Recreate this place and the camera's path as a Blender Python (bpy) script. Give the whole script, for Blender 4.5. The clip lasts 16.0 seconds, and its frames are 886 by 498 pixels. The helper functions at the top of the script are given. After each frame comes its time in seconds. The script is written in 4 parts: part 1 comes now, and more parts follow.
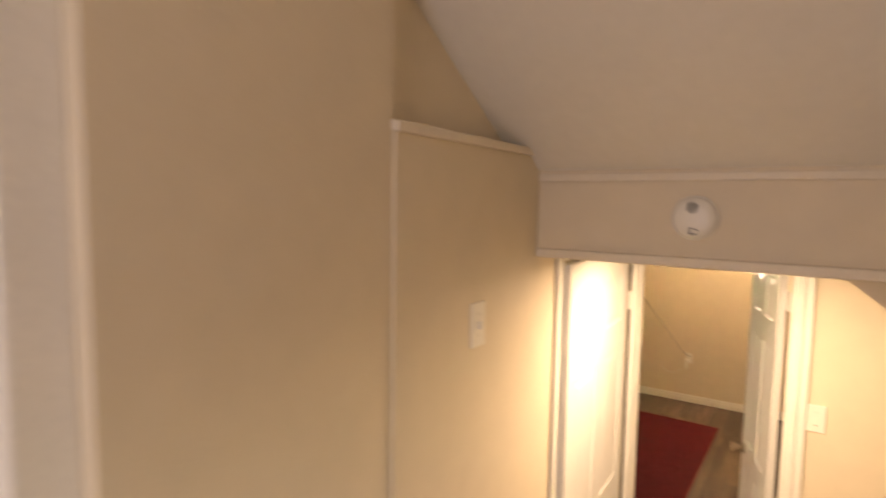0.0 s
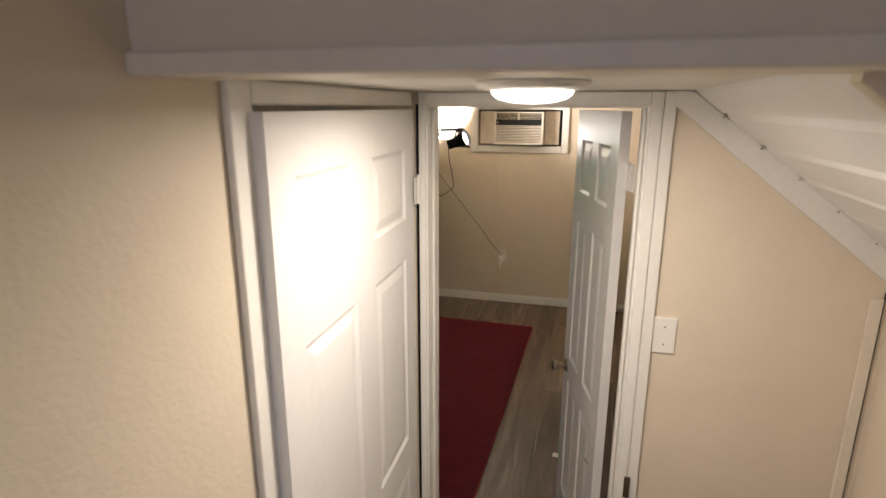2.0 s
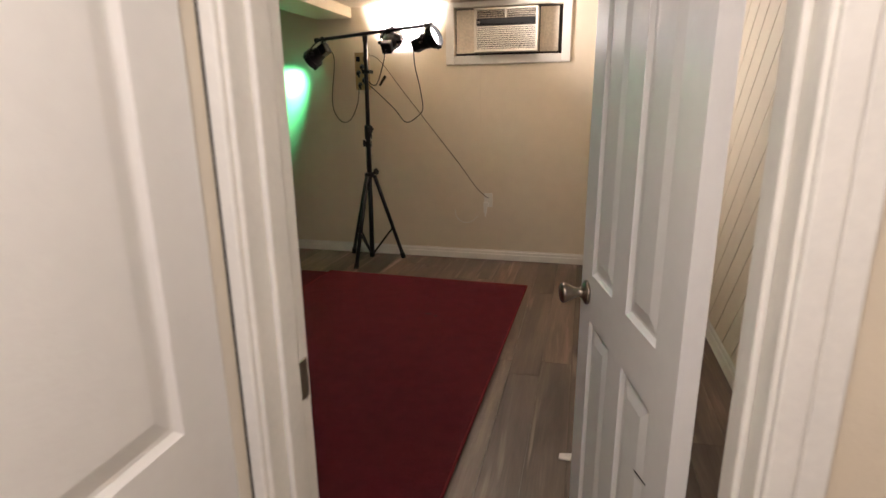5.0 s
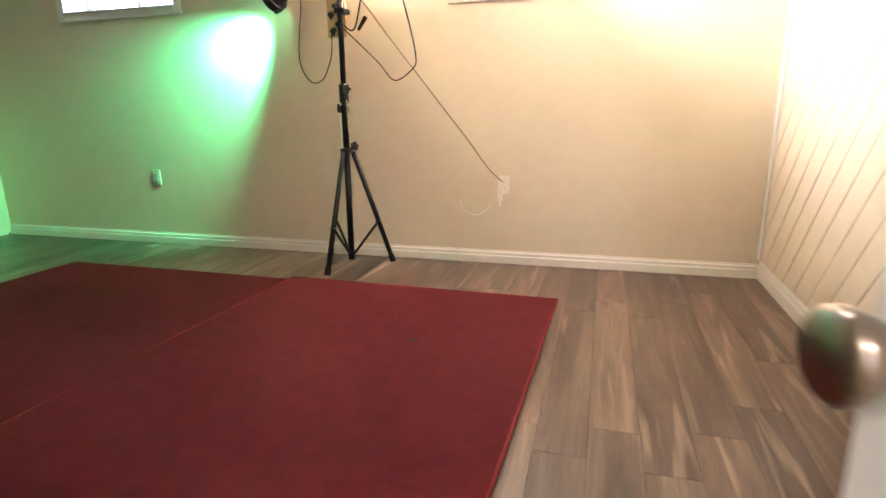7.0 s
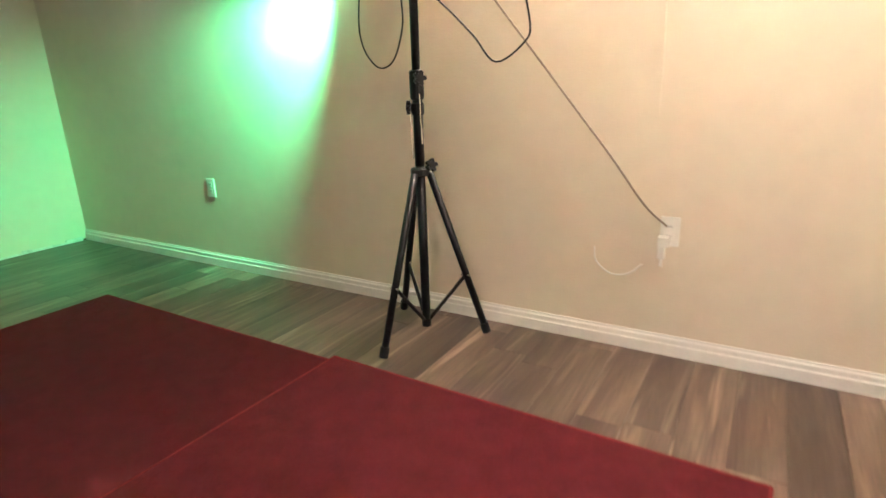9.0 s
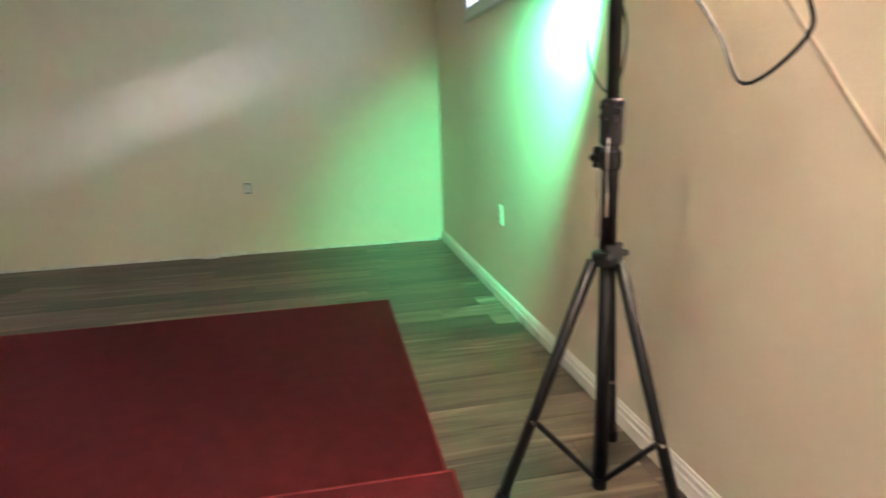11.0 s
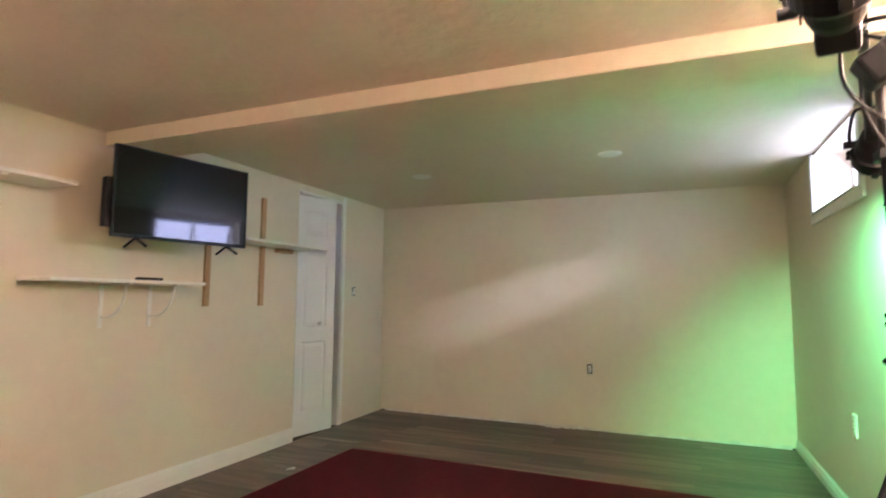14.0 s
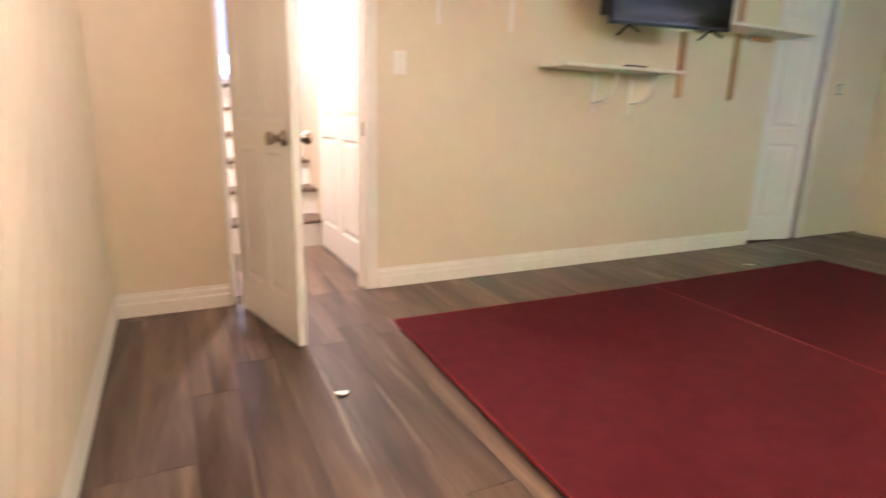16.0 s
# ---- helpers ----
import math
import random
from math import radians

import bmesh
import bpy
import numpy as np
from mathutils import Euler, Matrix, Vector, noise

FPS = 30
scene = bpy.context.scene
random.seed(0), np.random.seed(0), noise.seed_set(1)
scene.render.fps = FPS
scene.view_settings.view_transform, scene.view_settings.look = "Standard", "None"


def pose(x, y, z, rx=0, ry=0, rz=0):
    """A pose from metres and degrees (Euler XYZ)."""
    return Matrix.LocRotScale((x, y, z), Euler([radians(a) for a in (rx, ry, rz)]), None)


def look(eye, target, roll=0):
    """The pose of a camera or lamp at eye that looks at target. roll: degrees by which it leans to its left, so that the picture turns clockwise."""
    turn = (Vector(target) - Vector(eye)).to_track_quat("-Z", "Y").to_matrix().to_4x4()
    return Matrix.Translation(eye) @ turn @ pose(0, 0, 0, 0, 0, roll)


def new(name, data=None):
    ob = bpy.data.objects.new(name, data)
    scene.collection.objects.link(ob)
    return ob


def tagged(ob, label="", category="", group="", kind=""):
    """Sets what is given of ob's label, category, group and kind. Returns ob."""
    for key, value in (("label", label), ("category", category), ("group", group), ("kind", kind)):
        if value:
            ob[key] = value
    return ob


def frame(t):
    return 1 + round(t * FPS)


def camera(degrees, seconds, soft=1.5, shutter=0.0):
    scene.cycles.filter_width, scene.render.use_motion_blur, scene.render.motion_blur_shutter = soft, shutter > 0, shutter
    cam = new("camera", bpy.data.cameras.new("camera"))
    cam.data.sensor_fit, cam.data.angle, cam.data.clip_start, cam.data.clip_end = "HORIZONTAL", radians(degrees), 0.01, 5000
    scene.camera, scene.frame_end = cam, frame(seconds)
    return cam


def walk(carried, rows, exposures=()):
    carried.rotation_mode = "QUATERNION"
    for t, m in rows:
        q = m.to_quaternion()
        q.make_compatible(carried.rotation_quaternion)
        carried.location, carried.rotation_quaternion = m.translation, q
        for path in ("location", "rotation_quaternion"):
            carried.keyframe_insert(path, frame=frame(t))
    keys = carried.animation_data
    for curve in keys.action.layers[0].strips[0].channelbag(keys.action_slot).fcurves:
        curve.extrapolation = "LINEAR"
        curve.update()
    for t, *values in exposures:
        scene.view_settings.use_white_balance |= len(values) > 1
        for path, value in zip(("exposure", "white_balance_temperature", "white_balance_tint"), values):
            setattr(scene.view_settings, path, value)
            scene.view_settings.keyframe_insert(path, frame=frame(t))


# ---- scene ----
cam = camera(77.6, 16.0, soft=1.5, shutter=0.5)
PATH = [
    (0, (5.245, -2.995, 2.254), (4.161, -1.323, 2.078), 0.9),
    (0.5, (5.196, -2.621, 2.188), (4.442, -0.788, 1.926), 0.6),
    (1, (5.15, -2.329, 2.166), (4.556, -0.459, 1.778), 0.5),
    (1.5, (5.092, -2.115, 2.133), (4.588, -0.237, 1.662), 0.4),
    (2, (5.082, -1.893, 2.034), (4.592, -0.02, 1.532), 0.1),
    (2.5, (5.099, -1.74, 1.95), (4.612, 0.132, 1.443), -0.2),
    (3, (5.057, -1.558, 1.849), (4.599, 0.32, 1.337), -0.1),
    (3.5, (5.077, -1.372, 1.648), (4.621, 0.507, 1.137), -0.3),
    (4, (5.084, -1.184, 1.551), (4.617, 0.694, 1.043), -0.6),
    (4.5, (5.022, -0.999, 1.452), (4.557, 0.874, 0.948), -0.2),
    (5, (5.016, -0.786, 1.314), (4.54, 1.086, 0.793), -0.6),
    (5.2, (5.007, -0.676, 1.283), (4.536, 1.193, 0.752), -0.5),
    (7.5, (4.737, 0.514, 0.93), (4.13, 2.359, 0.454), -1.0),
    (8, (4.58, 0.765, 0.931), (3.885, 2.57, 0.424), -0.9),
    (8.2, (4.56, 0.89, 0.957), (3.836, 2.678, 0.429), -1.1),
    (10.3, (4.588, 2.514, 1.145), (2.958, 3.531, 0.591), -1.9),
    (10.5, (4.562, 2.602, 1.143), (2.846, 3.475, 0.601), -1.5),
    (11, (4.578, 2.725, 1.122), (2.684, 3.127, 0.621), -1.6),
    (11.5, (4.739, 2.676, 1.161), (2.791, 2.697, 0.708), -0.3),
    (12, (4.922, 2.681, 1.247), (2.965, 2.477, 0.89), -0.0),
    (12.5, (5.005, 2.766, 1.356), (3.039, 2.395, 1.343), 0.2),
    (13, (5.032, 2.875, 1.351), (3.115, 2.324, 1.5), 0.2),
    (13.5, (5.075, 2.88, 1.3), (3.202, 2.203, 1.49), 0.4),
    (14, (5.128, 2.876, 1.143), (3.296, 2.095, 1.325), 0.5),
    (14.3, (5.158, 2.909, 1.053), (3.375, 2.012, 1.178), 0.6),
    (14.5, (5.168, 2.889, 1.0), (3.438, 1.889, 1.056), 0.6),
    (15, (5.262, 2.89, 0.934), (3.753, 1.586, 0.79), 1.0),
    (15.2, (5.249, 2.881, 0.96), (3.842, 1.483, 0.703), 1.3),
    (15.5, (5.385, 2.82, 0.942), (4.133, 1.306, 0.567), 1.4),
    (16, (5.472, 2.763, 0.946), (4.61, 1.023, 0.467), 1.5),
]
EXPOSURES = [
    (0.0, 1.2, 9600, 24), (0.5, 0.6, 9600, 22), (0.8, 0.5, 9200, 22), (1.5, 0.5, 7000, 16), (2.5, 0.0, 6000, 16), (3.5, -0.15, 6000, 20), (4.5, 0.42, 6000, 20), (5.0, 0.6, 6000, 20),
    (7.3, 2.3, 5900, 20), (8.2, 2.35, 5800, 18), (10.5, 2.05, 5700, 19), (11.5, 2.55, 5800, 22), (12.3, 2.65, 6000, 25), (13.2, 2.38, 6200, 34), (14.0, 2.2, 6400, 35), (14.5, 2.32, 6600, 36), (15.0, 2.4, 6400, 34), (16.0, 2.4, 6400, 32),
]
walk(cam, [(t, look(eye, target, roll)) for t, eye, target, roll in PATH], EXPOSURES)
# ---- body ----
# ---- sky, daylight and lamps ----
world = bpy.data.worlds.new("sky")
scene.world = world
world.use_nodes = True
wn = world.node_tree.nodes
sky = wn.new("ShaderNodeTexSky")
sky.sky_type, sky.sun_disc, sky.sun_elevation, sky.sun_rotation = "NISHITA", False, radians(35), radians(200)
wn["Background"].inputs["Strength"].default_value = 0.12
world.node_tree.links.new(sky.outputs[0], wn["Background"].inputs["Color"])


def lamp(name, kind, eye, target, power, colour=(1, 1, 1), **kw):
    data = bpy.data.lights.new(name, kind)
    data.energy, data.color = power, colour
    for key, value in kw.items():
        if key == "size":
            data.shadow_soft_size = value
        elif key == "cone":
            data.spot_size = radians(value)
        elif key == "blend":
            data.spot_blend = value
        elif key == "wide":
            data.size = value
        elif key == "high":
            data.shape, data.size_y = "RECTANGLE", value
    ob = new(name, data)
    ob.matrix_basis = look(eye, target)
    return ob


WARM = (1.0, 0.88, 0.72)
GREEN_CAN, MIDDLE_CAN, EAST_CAN = Vector((2.91, 3.505, 1.68)), Vector((3.562, 3.388, 1.74)), Vector((3.905, 3.17, 1.72))
GREEN_AIM, MIDDLE_AIM, EAST_AIM = Vector((-0.86, 0.20, -0.47)).normalized(), Vector((0.04, 0.82, 0.5)).normalized(), Vector((0.92, -0.22, 0.36)).normalized()
lamp("green_beam", "SPOT", GREEN_CAN + GREEN_AIM * 0.16, GREEN_CAN + Vector((-0.86, 0.24, -0.60)), 80, (0.12, 1.0, 0.38), cone=78, blend=0.9, size=0.05)
lamp("green_can_core", "SPOT", GREEN_CAN + GREEN_AIM * 0.16, GREEN_CAN + Vector((-0.78, 0.46, -0.42)), 13, (0.8, 1.0, 0.85), cone=38, blend=0.7, size=0.03)
# six added spots, fanned from the green can, draw the pale west wall streak
for streak_y, streak_power in ((0.45, 9), (0.85, 15), (1.25, 20), (1.62, 22), (1.97, 18), (2.3, 9)):
    lamp("green_can_leak", "SPOT", GREEN_CAN + GREEN_AIM * 0.16, (0, streak_y, 0.62 + 0.355 * streak_y), streak_power, (0.93, 0.92, 1.0), cone=11, blend=1.0, size=0.03)
lamp("middle_beam", "SPOT", MIDDLE_CAN + MIDDLE_AIM * 0.12, MIDDLE_CAN + MIDDLE_AIM, 230, (1.0, 0.92, 0.80), cone=104, blend=0.6, size=0.06)
lamp("east_beam", "SPOT", EAST_CAN + EAST_AIM * 0.16, EAST_CAN + EAST_AIM, 80, (1.0, 0.91, 0.79), cone=132, blend=0.7, size=0.06)
lamp("window_daylight", "AREA", (1.475, 3.97, 1.89), (1.475, 2.5, 0.9), 3.8, (0.58, 0.72, 1.0), wide=0.9, high=0.3)
lamp("side_entry_daylight", "AREA", (4.95, -4.02, 2.1), (4.95, -2.0, 1.7), 5.5, (0.78, 0.82, 1.0), wide=0.7, high=1.6)
lamp("landing_bulb", "AREA", (4.97, -0.80, 2.035), (4.97, -0.80, 0), 9.5, WARM, wide=0.15)
lamp("recessed_beam", "SPOT", (4.605, 1.11, 2.025), (4.605, 1.11, 0), 7, (1.0, 0.90, 0.80), cone=165, blend=0.9, size=0.05)


# ---- materials ----
def material(name, colour, rough=0.6, metal=0.0, vary=0.08, scale=6.0, bump=0.0, bump_scale=60.0, colour2=None, coat=0.0, stretch=(1, 1, 1), random_tint=0.0):
    m = bpy.data.materials.new(name)
    m.use_nodes = True
    nt, b = m.node_tree, m.node_tree.nodes["Principled BSDF"]
    tc, mp = nt.nodes.new("ShaderNodeTexCoord"), nt.nodes.new("ShaderNodeMapping")
    mp.inputs["Scale"].default_value = stretch
    nt.links.new(tc.outputs["Object"], mp.inputs[0])
    n1, n2 = nt.nodes.new("ShaderNodeTexNoise"), nt.nodes.new("ShaderNodeTexNoise")
    n1.inputs["Scale"].default_value, n2.inputs["Scale"].default_value = scale, scale * 9
    for n in (n1, n2):
        n.inputs["Detail"].default_value = 4
        nt.links.new(mp.outputs[0], n.inputs["Vector"])
    add = nt.nodes.new("ShaderNodeMath")
    add.operation = "ADD"
    nt.links.new(n1.outputs[0], add.inputs[0])
    nt.links.new(n2.outputs[0], add.inputs[1])
    last = add.outputs[0]
    if random_tint:
        info, mul, plus = nt.nodes.new("ShaderNodeObjectInfo"), nt.nodes.new("ShaderNodeMath"), nt.nodes.new("ShaderNodeMath")
        mul.operation, plus.operation = "MULTIPLY_ADD", "ADD"
        mul.inputs[1].default_value, mul.inputs[2].default_value = random_tint, -random_tint / 2
        nt.links.new(info.outputs["Random"], mul.inputs[0])
        nt.links.new(mul.outputs[0], plus.inputs[0])
        nt.links.new(last, plus.inputs[1])
        last = plus.outputs[0]
    ramp = nt.nodes.new("ShaderNodeValToRGB")
    ramp.color_ramp.elements[0].position, ramp.color_ramp.elements[1].position = 0.65 / 2, 1.4 / 2
    half = nt.nodes.new("ShaderNodeMath")
    half.operation = "MULTIPLY"
    half.inputs[1].default_value = 0.5
    nt.links.new(last, half.inputs[0])
    nt.links.new(half.outputs[0], ramp.inputs[0])
    c2 = colour2 or tuple(c * (1 + vary) for c in colour)
    c1 = colour if colour2 else tuple(c * (1 - vary) for c in colour)
    ramp.color_ramp.elements[0].color, ramp.color_ramp.elements[1].color = (*c1, 1), (*c2, 1)
    nt.links.new(ramp.outputs[0], b.inputs["Base Color"])
    b.inputs["Roughness"].default_value, b.inputs["Metallic"].default_value = rough, metal
    if coat:
        b.inputs["Coat Weight"].default_value = coat
    if bump:
        n3, bp = nt.nodes.new("ShaderNodeTexNoise"), nt.nodes.new("ShaderNodeBump")
        n3.inputs["Scale"].default_value, n3.inputs["Detail"].default_value = bump_scale, 5
        nt.links.new(mp.outputs[0], n3.inputs["Vector"])
        nt.links.new(n3.outputs[0], bp.inputs["Height"])
        bp.inputs["Strength"].default_value, bp.inputs["Distance"].default_value = bump, 0.01
        nt.links.new(bp.outputs[0], b.inputs["Normal"])
    return m


def glow(name, colour, strength):
    m = bpy.data.materials.new(name)
    m.use_nodes = True
    b = m.node_tree.nodes["Principled BSDF"]
    b.inputs["Base Color"].default_value = (*colour, 1)
    b.inputs["Emission Color"].default_value, b.inputs["Emission Strength"].default_value = (*colour, 1), strength
    return m


CREAM = material("cream_wall_paint", (0.725, 0.63, 0.48), 0.55, vary=0.035, scale=1.3, bump=0.12, bump_scale=90)
CEIL = material("cream_textured_ceiling", (0.72, 0.63, 0.50), 0.65, vary=0.05, scale=3, bump=1.0, bump_scale=15)
WCEIL = material("flat_cream_ceiling", (0.70, 0.61, 0.46), 0.6, vary=0.04, scale=2, bump=0.1, bump_scale=60)
WHITE = material("white_door_paint", (0.80, 0.78, 0.74), 0.35, vary=0.03, scale=4, bump=0.05, bump_scale=120)
TRIM = material("white_trim_paint", (0.80, 0.77, 0.70), 0.4, vary=0.05, scale=8, bump=0.06, bump_scale=60)
LANDCEIL = material("white_ceiling_paint", (0.80, 0.77, 0.70), 0.6, vary=0.03, scale=3, bump=0.08)


def laminate(name):
    """Grey-brown boards with long grain, darker knots and pale sapwood streaks, each board its own cut."""
    m = bpy.data.materials.new(name)
    m.use_nodes = True
    nt, b = m.node_tree, m.node_tree.nodes["Principled BSDF"]
    tc, info = nt.nodes.new("ShaderNodeTexCoord"), nt.nodes.new("ShaderNodeObjectInfo")
    shift = nt.nodes.new("ShaderNodeVectorMath")
    shift.operation = "MULTIPLY_ADD"
    nt.links.new(info.outputs["Random"], shift.inputs[0])
    shift.inputs[1].default_value = (37.0, 91.0, 13.0)
    nt.links.new(tc.outputs["Object"], shift.inputs[2])

    def grain(stretch, scale, detail, rough, warp=0.0):
        mp, n = nt.nodes.new("ShaderNodeMapping"), nt.nodes.new("ShaderNodeTexNoise")
        mp.inputs["Scale"].default_value = stretch
        nt.links.new(shift.outputs[0], mp.inputs[0])
        nt.links.new(mp.outputs[0], n.inputs["Vector"])
        n.inputs["Scale"].default_value, n.inputs["Detail"].default_value = scale, detail
        n.inputs["Roughness"].default_value, n.inputs["Distortion"].default_value = rough, warp
        return n.outputs[0]

    def ramp(value, stops):
        r = nt.nodes.new("ShaderNodeValToRGB")
        e = r.color_ramp.elements
        while len(e) < len(stops):
            e.new(0.5)
        for k, (at, c) in enumerate(stops):
            e[k].position, e[k].color = at, (*c, 1)
        nt.links.new(value, r.inputs[0])
        return r.outputs[0]

    def mix(kind, factor, a, c):
        n = nt.nodes.new("ShaderNodeMix")
        n.data_type, n.blend_type = "RGBA", kind
        if isinstance(factor, float):
            n.inputs[0].default_value = factor
        else:
            nt.links.new(factor, n.inputs[0])
        for value, slot in ((a, 6), (c, 7)):
            if isinstance(value, tuple):
                n.inputs[slot].default_value = (*value, 1)
            else:
                nt.links.new(value, n.inputs[slot])
        return n.outputs[2]

    body = ramp(grain((7, 0.75, 1), 1.4, 5, 0.6, 0.6), ((0.30, (0.046, 0.029, 0.021)), (0.50, (0.112, 0.077, 0.057)), (0.70, (0.19, 0.139, 0.106))))
    streak = ramp(grain((15, 0.9, 1), 1.0, 3, 0.5, 0.9), ((0.58, (0, 0, 0)), (0.72, (1, 1, 1))))
    fine = ramp(grain((70, 2.5, 1), 2.0, 4, 0.7), ((0.3, (0.68, 0.66, 0.64)), (0.7, (1.12, 1.1, 1.08))))
    tone = ramp(info.outputs["Random"], ((0.0, (0.62, 0.60, 0.60)), (0.5, (1.0, 0.97, 0.94)), (1.0, (1.35, 1.32, 1.28))))
    colour = mix("MIX", streak, body, (0.285, 0.222, 0.175))
    colour = mix("MULTIPLY", 1.0, mix("MULTIPLY", 0.8, colour, fine), tone)
    nt.links.new(colour, b.inputs["Base Color"])
    b.inputs["Roughness"].default_value = 0.4
    bp = nt.nodes.new("ShaderNodeBump")
    nt.links.new(grain((70, 2.5, 1), 2.0, 4, 0.7), bp.inputs["Height"])
    bp.inputs["Strength"].default_value, bp.inputs["Distance"].default_value = 0.08, 0.004
    nt.links.new(bp.outputs[0], b.inputs["Normal"])
    return m


PLANK = laminate("grey_brown_laminate")
JOINT = material("dark_floor_joint", (0.05, 0.035, 0.025), 0.8)
RUG = material("red_carpet", (0.080, 0.0085, 0.0125), 0.95, vary=0.22, scale=14, bump=0.5, bump_scale=350)
RUGEDGE = material("red_carpet_edge", (0.155, 0.021, 0.022), 0.95, vary=0.2, scale=40, bump=0.4, bump_scale=300)
for cloth in (RUG, RUGEDGE):
    cloth.node_tree.nodes["Principled BSDF"].inputs["Specular IOR Level"].default_value = 0.12
STAIN = material("dark_carpet_stain", (0.022, 0.004, 0.005), 0.95, vary=0.3, scale=30)
BLACK = material("black_powder_coat", (0.007, 0.007, 0.008), 0.45, vary=0.2, scale=20)
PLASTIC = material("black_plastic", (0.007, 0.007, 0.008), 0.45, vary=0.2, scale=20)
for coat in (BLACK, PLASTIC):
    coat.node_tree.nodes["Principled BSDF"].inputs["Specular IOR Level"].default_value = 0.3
CHROME = material("bright_steel", (0.62, 0.60, 0.57), 0.25, metal=1.0)
BRASS = material("aged_nickel", (0.36, 0.30, 0.24), 0.28, metal=1.0, vary=0.2, scale=30)
SCREEN = material("glossy_black_screen", (0.004, 0.004, 0.006), 0.06, vary=0.0)
PLATE = material("ivory_plastic", (0.81, 0.78, 0.70), 0.35, vary=0.03)
PINE = material("raw_pine", (0.42, 0.22, 0.10), 0.6, colour2=(0.60, 0.36, 0.19), scale=4, stretch=(9, 9, 1), bump=0.1)
SHELFTOP = material("white_melamine", (0.78, 0.74, 0.66), 0.4, vary=0.04)
CREAMTRIM = material("cream_trim_paint", (0.75, 0.67, 0.54), 0.45, vary=0.05, scale=6, bump=0.08, bump_scale=50)
ACWHITE = material("aged_white_plastic", (0.72, 0.67, 0.57), 0.45, vary=0.08, scale=12)
ACBODY = material("stained_beige_panel", (0.62, 0.54, 0.42), 0.6, vary=0.22, scale=7)
# near-black colour for painted shade in openings and gaps, also nails and marks
DARK = material("near_black_shade_and_marks", (0.02, 0.017, 0.014), 0.8)
TREAD = material("dark_stair_tread", (0.07, 0.045, 0.03), 0.45, colour2=(0.16, 0.11, 0.08), scale=5, stretch=(0.8, 8, 1))
BOARD = material("varnished_ply_board", (0.45, 0.30, 0.13), 0.5, vary=0.15, scale=10)
DARKWOOD = material("dark_brown_wood", (0.07, 0.035, 0.02), 0.5, vary=0.2, scale=20)
CORD = material("brown_cord", (0.26, 0.20, 0.14), 0.6)
WHITECORD = material("white_cord", (0.75, 0.72, 0.66), 0.5)
BRACKET = material("white_enamel_bracket", (0.80, 0.77, 0.70), 0.35)
PLASTER = material("raw_plaster_edge", (0.70, 0.66, 0.58), 0.9, vary=0.3, scale=12, bump=0.6, bump_scale=25)
LENS = glow("lit_lamp_lens", (1.0, 0.92, 0.80), 14)
GREENLENS = glow("lit_green_lens", (0.25, 1.0, 0.45), 6)
DOME = glow("lit_dome_glass", (1.0, 0.90, 0.74), 5)
RECESSED = glow("lit_recessed_lamp", (1.0, 0.90, 0.74), 6)
GLASS = bpy.data.materials.new("window_glass")
GLASS.use_nodes = True
gb = GLASS.node_tree.nodes["Principled BSDF"]
gb.inputs["Transmission Weight"].default_value, gb.inputs["Roughness"].default_value = 1.0, 0.02
DAY = glow("overcast_daylight_outside", (0.47, 0.60, 1.0), 0.35)


# ---- shaping helpers ----
def box(bm, x0, x1, y0, y1, z0, z1, bevel=0.0):
    m = Matrix.Translation(((x0 + x1) / 2, (y0 + y1) / 2, (z0 + z1) / 2)) @ Matrix.Diagonal((x1 - x0, y1 - y0, z1 - z0, 1))
    vs = bmesh.ops.create_cube(bm, size=1, matrix=m)["verts"]
    if bevel:
        es = {e for v in vs for e in v.link_edges}
        bmesh.ops.bevel(bm, geom=list(es), offset=bevel, segments=2, affect="EDGES", profile=0.5)
    return bm


def prism(bm, outline, axis, a, b):
    """A closed outline of 2D points drawn out along an axis from a to b."""
    def at(p, v):
        return {"x": (v, p[0], p[1]), "y": (p[0], v, p[1]), "z": (p[0], p[1], v)}[axis]
    lo, hi = [bm.verts.new(at(p, a)) for p in outline], [bm.verts.new(at(p, b)) for p in outline]
    n = len(outline)
    bm.faces.new(lo)
    bm.faces.new(hi[::-1])
    for i in range(n):
        bm.faces.new((lo[i], hi[i], hi[(i + 1) % n], lo[(i + 1) % n]))
    bmesh.ops.recalc_face_normals(bm, faces=bm.faces)
    return bm


def rod(bm, p, q, r, r2=None, seg=14):
    p, q = Vector(p), Vector(q)
    m = Matrix.Translation((p + q) / 2) @ (q - p).to_track_quat("Z", "Y").to_matrix().to_4x4()
    bmesh.ops.create_cone(bm, cap_ends=True, segments=seg, radius1=r, radius2=r if r2 is None else r2, depth=(q - p).length, matrix=m)
    return bm


def smooth_line(points, steps=6):
    ps = [Vector(p) for p in points]
    ps = [2 * ps[0] - ps[1]] + ps + [2 * ps[-1] - ps[-2]]
    out = []
    for i in range(1, len(ps) - 2):
        a, b, c, d = ps[i - 1:i + 3]
        for k in range(steps):
            t = k / steps
            out.append(0.5 * (2 * b + (c - a) * t + (2 * a - 5 * b + 4 * c - d) * t * t + (3 * b - a - 3 * c + d) * t ** 3))
    return out + [ps[-2]]


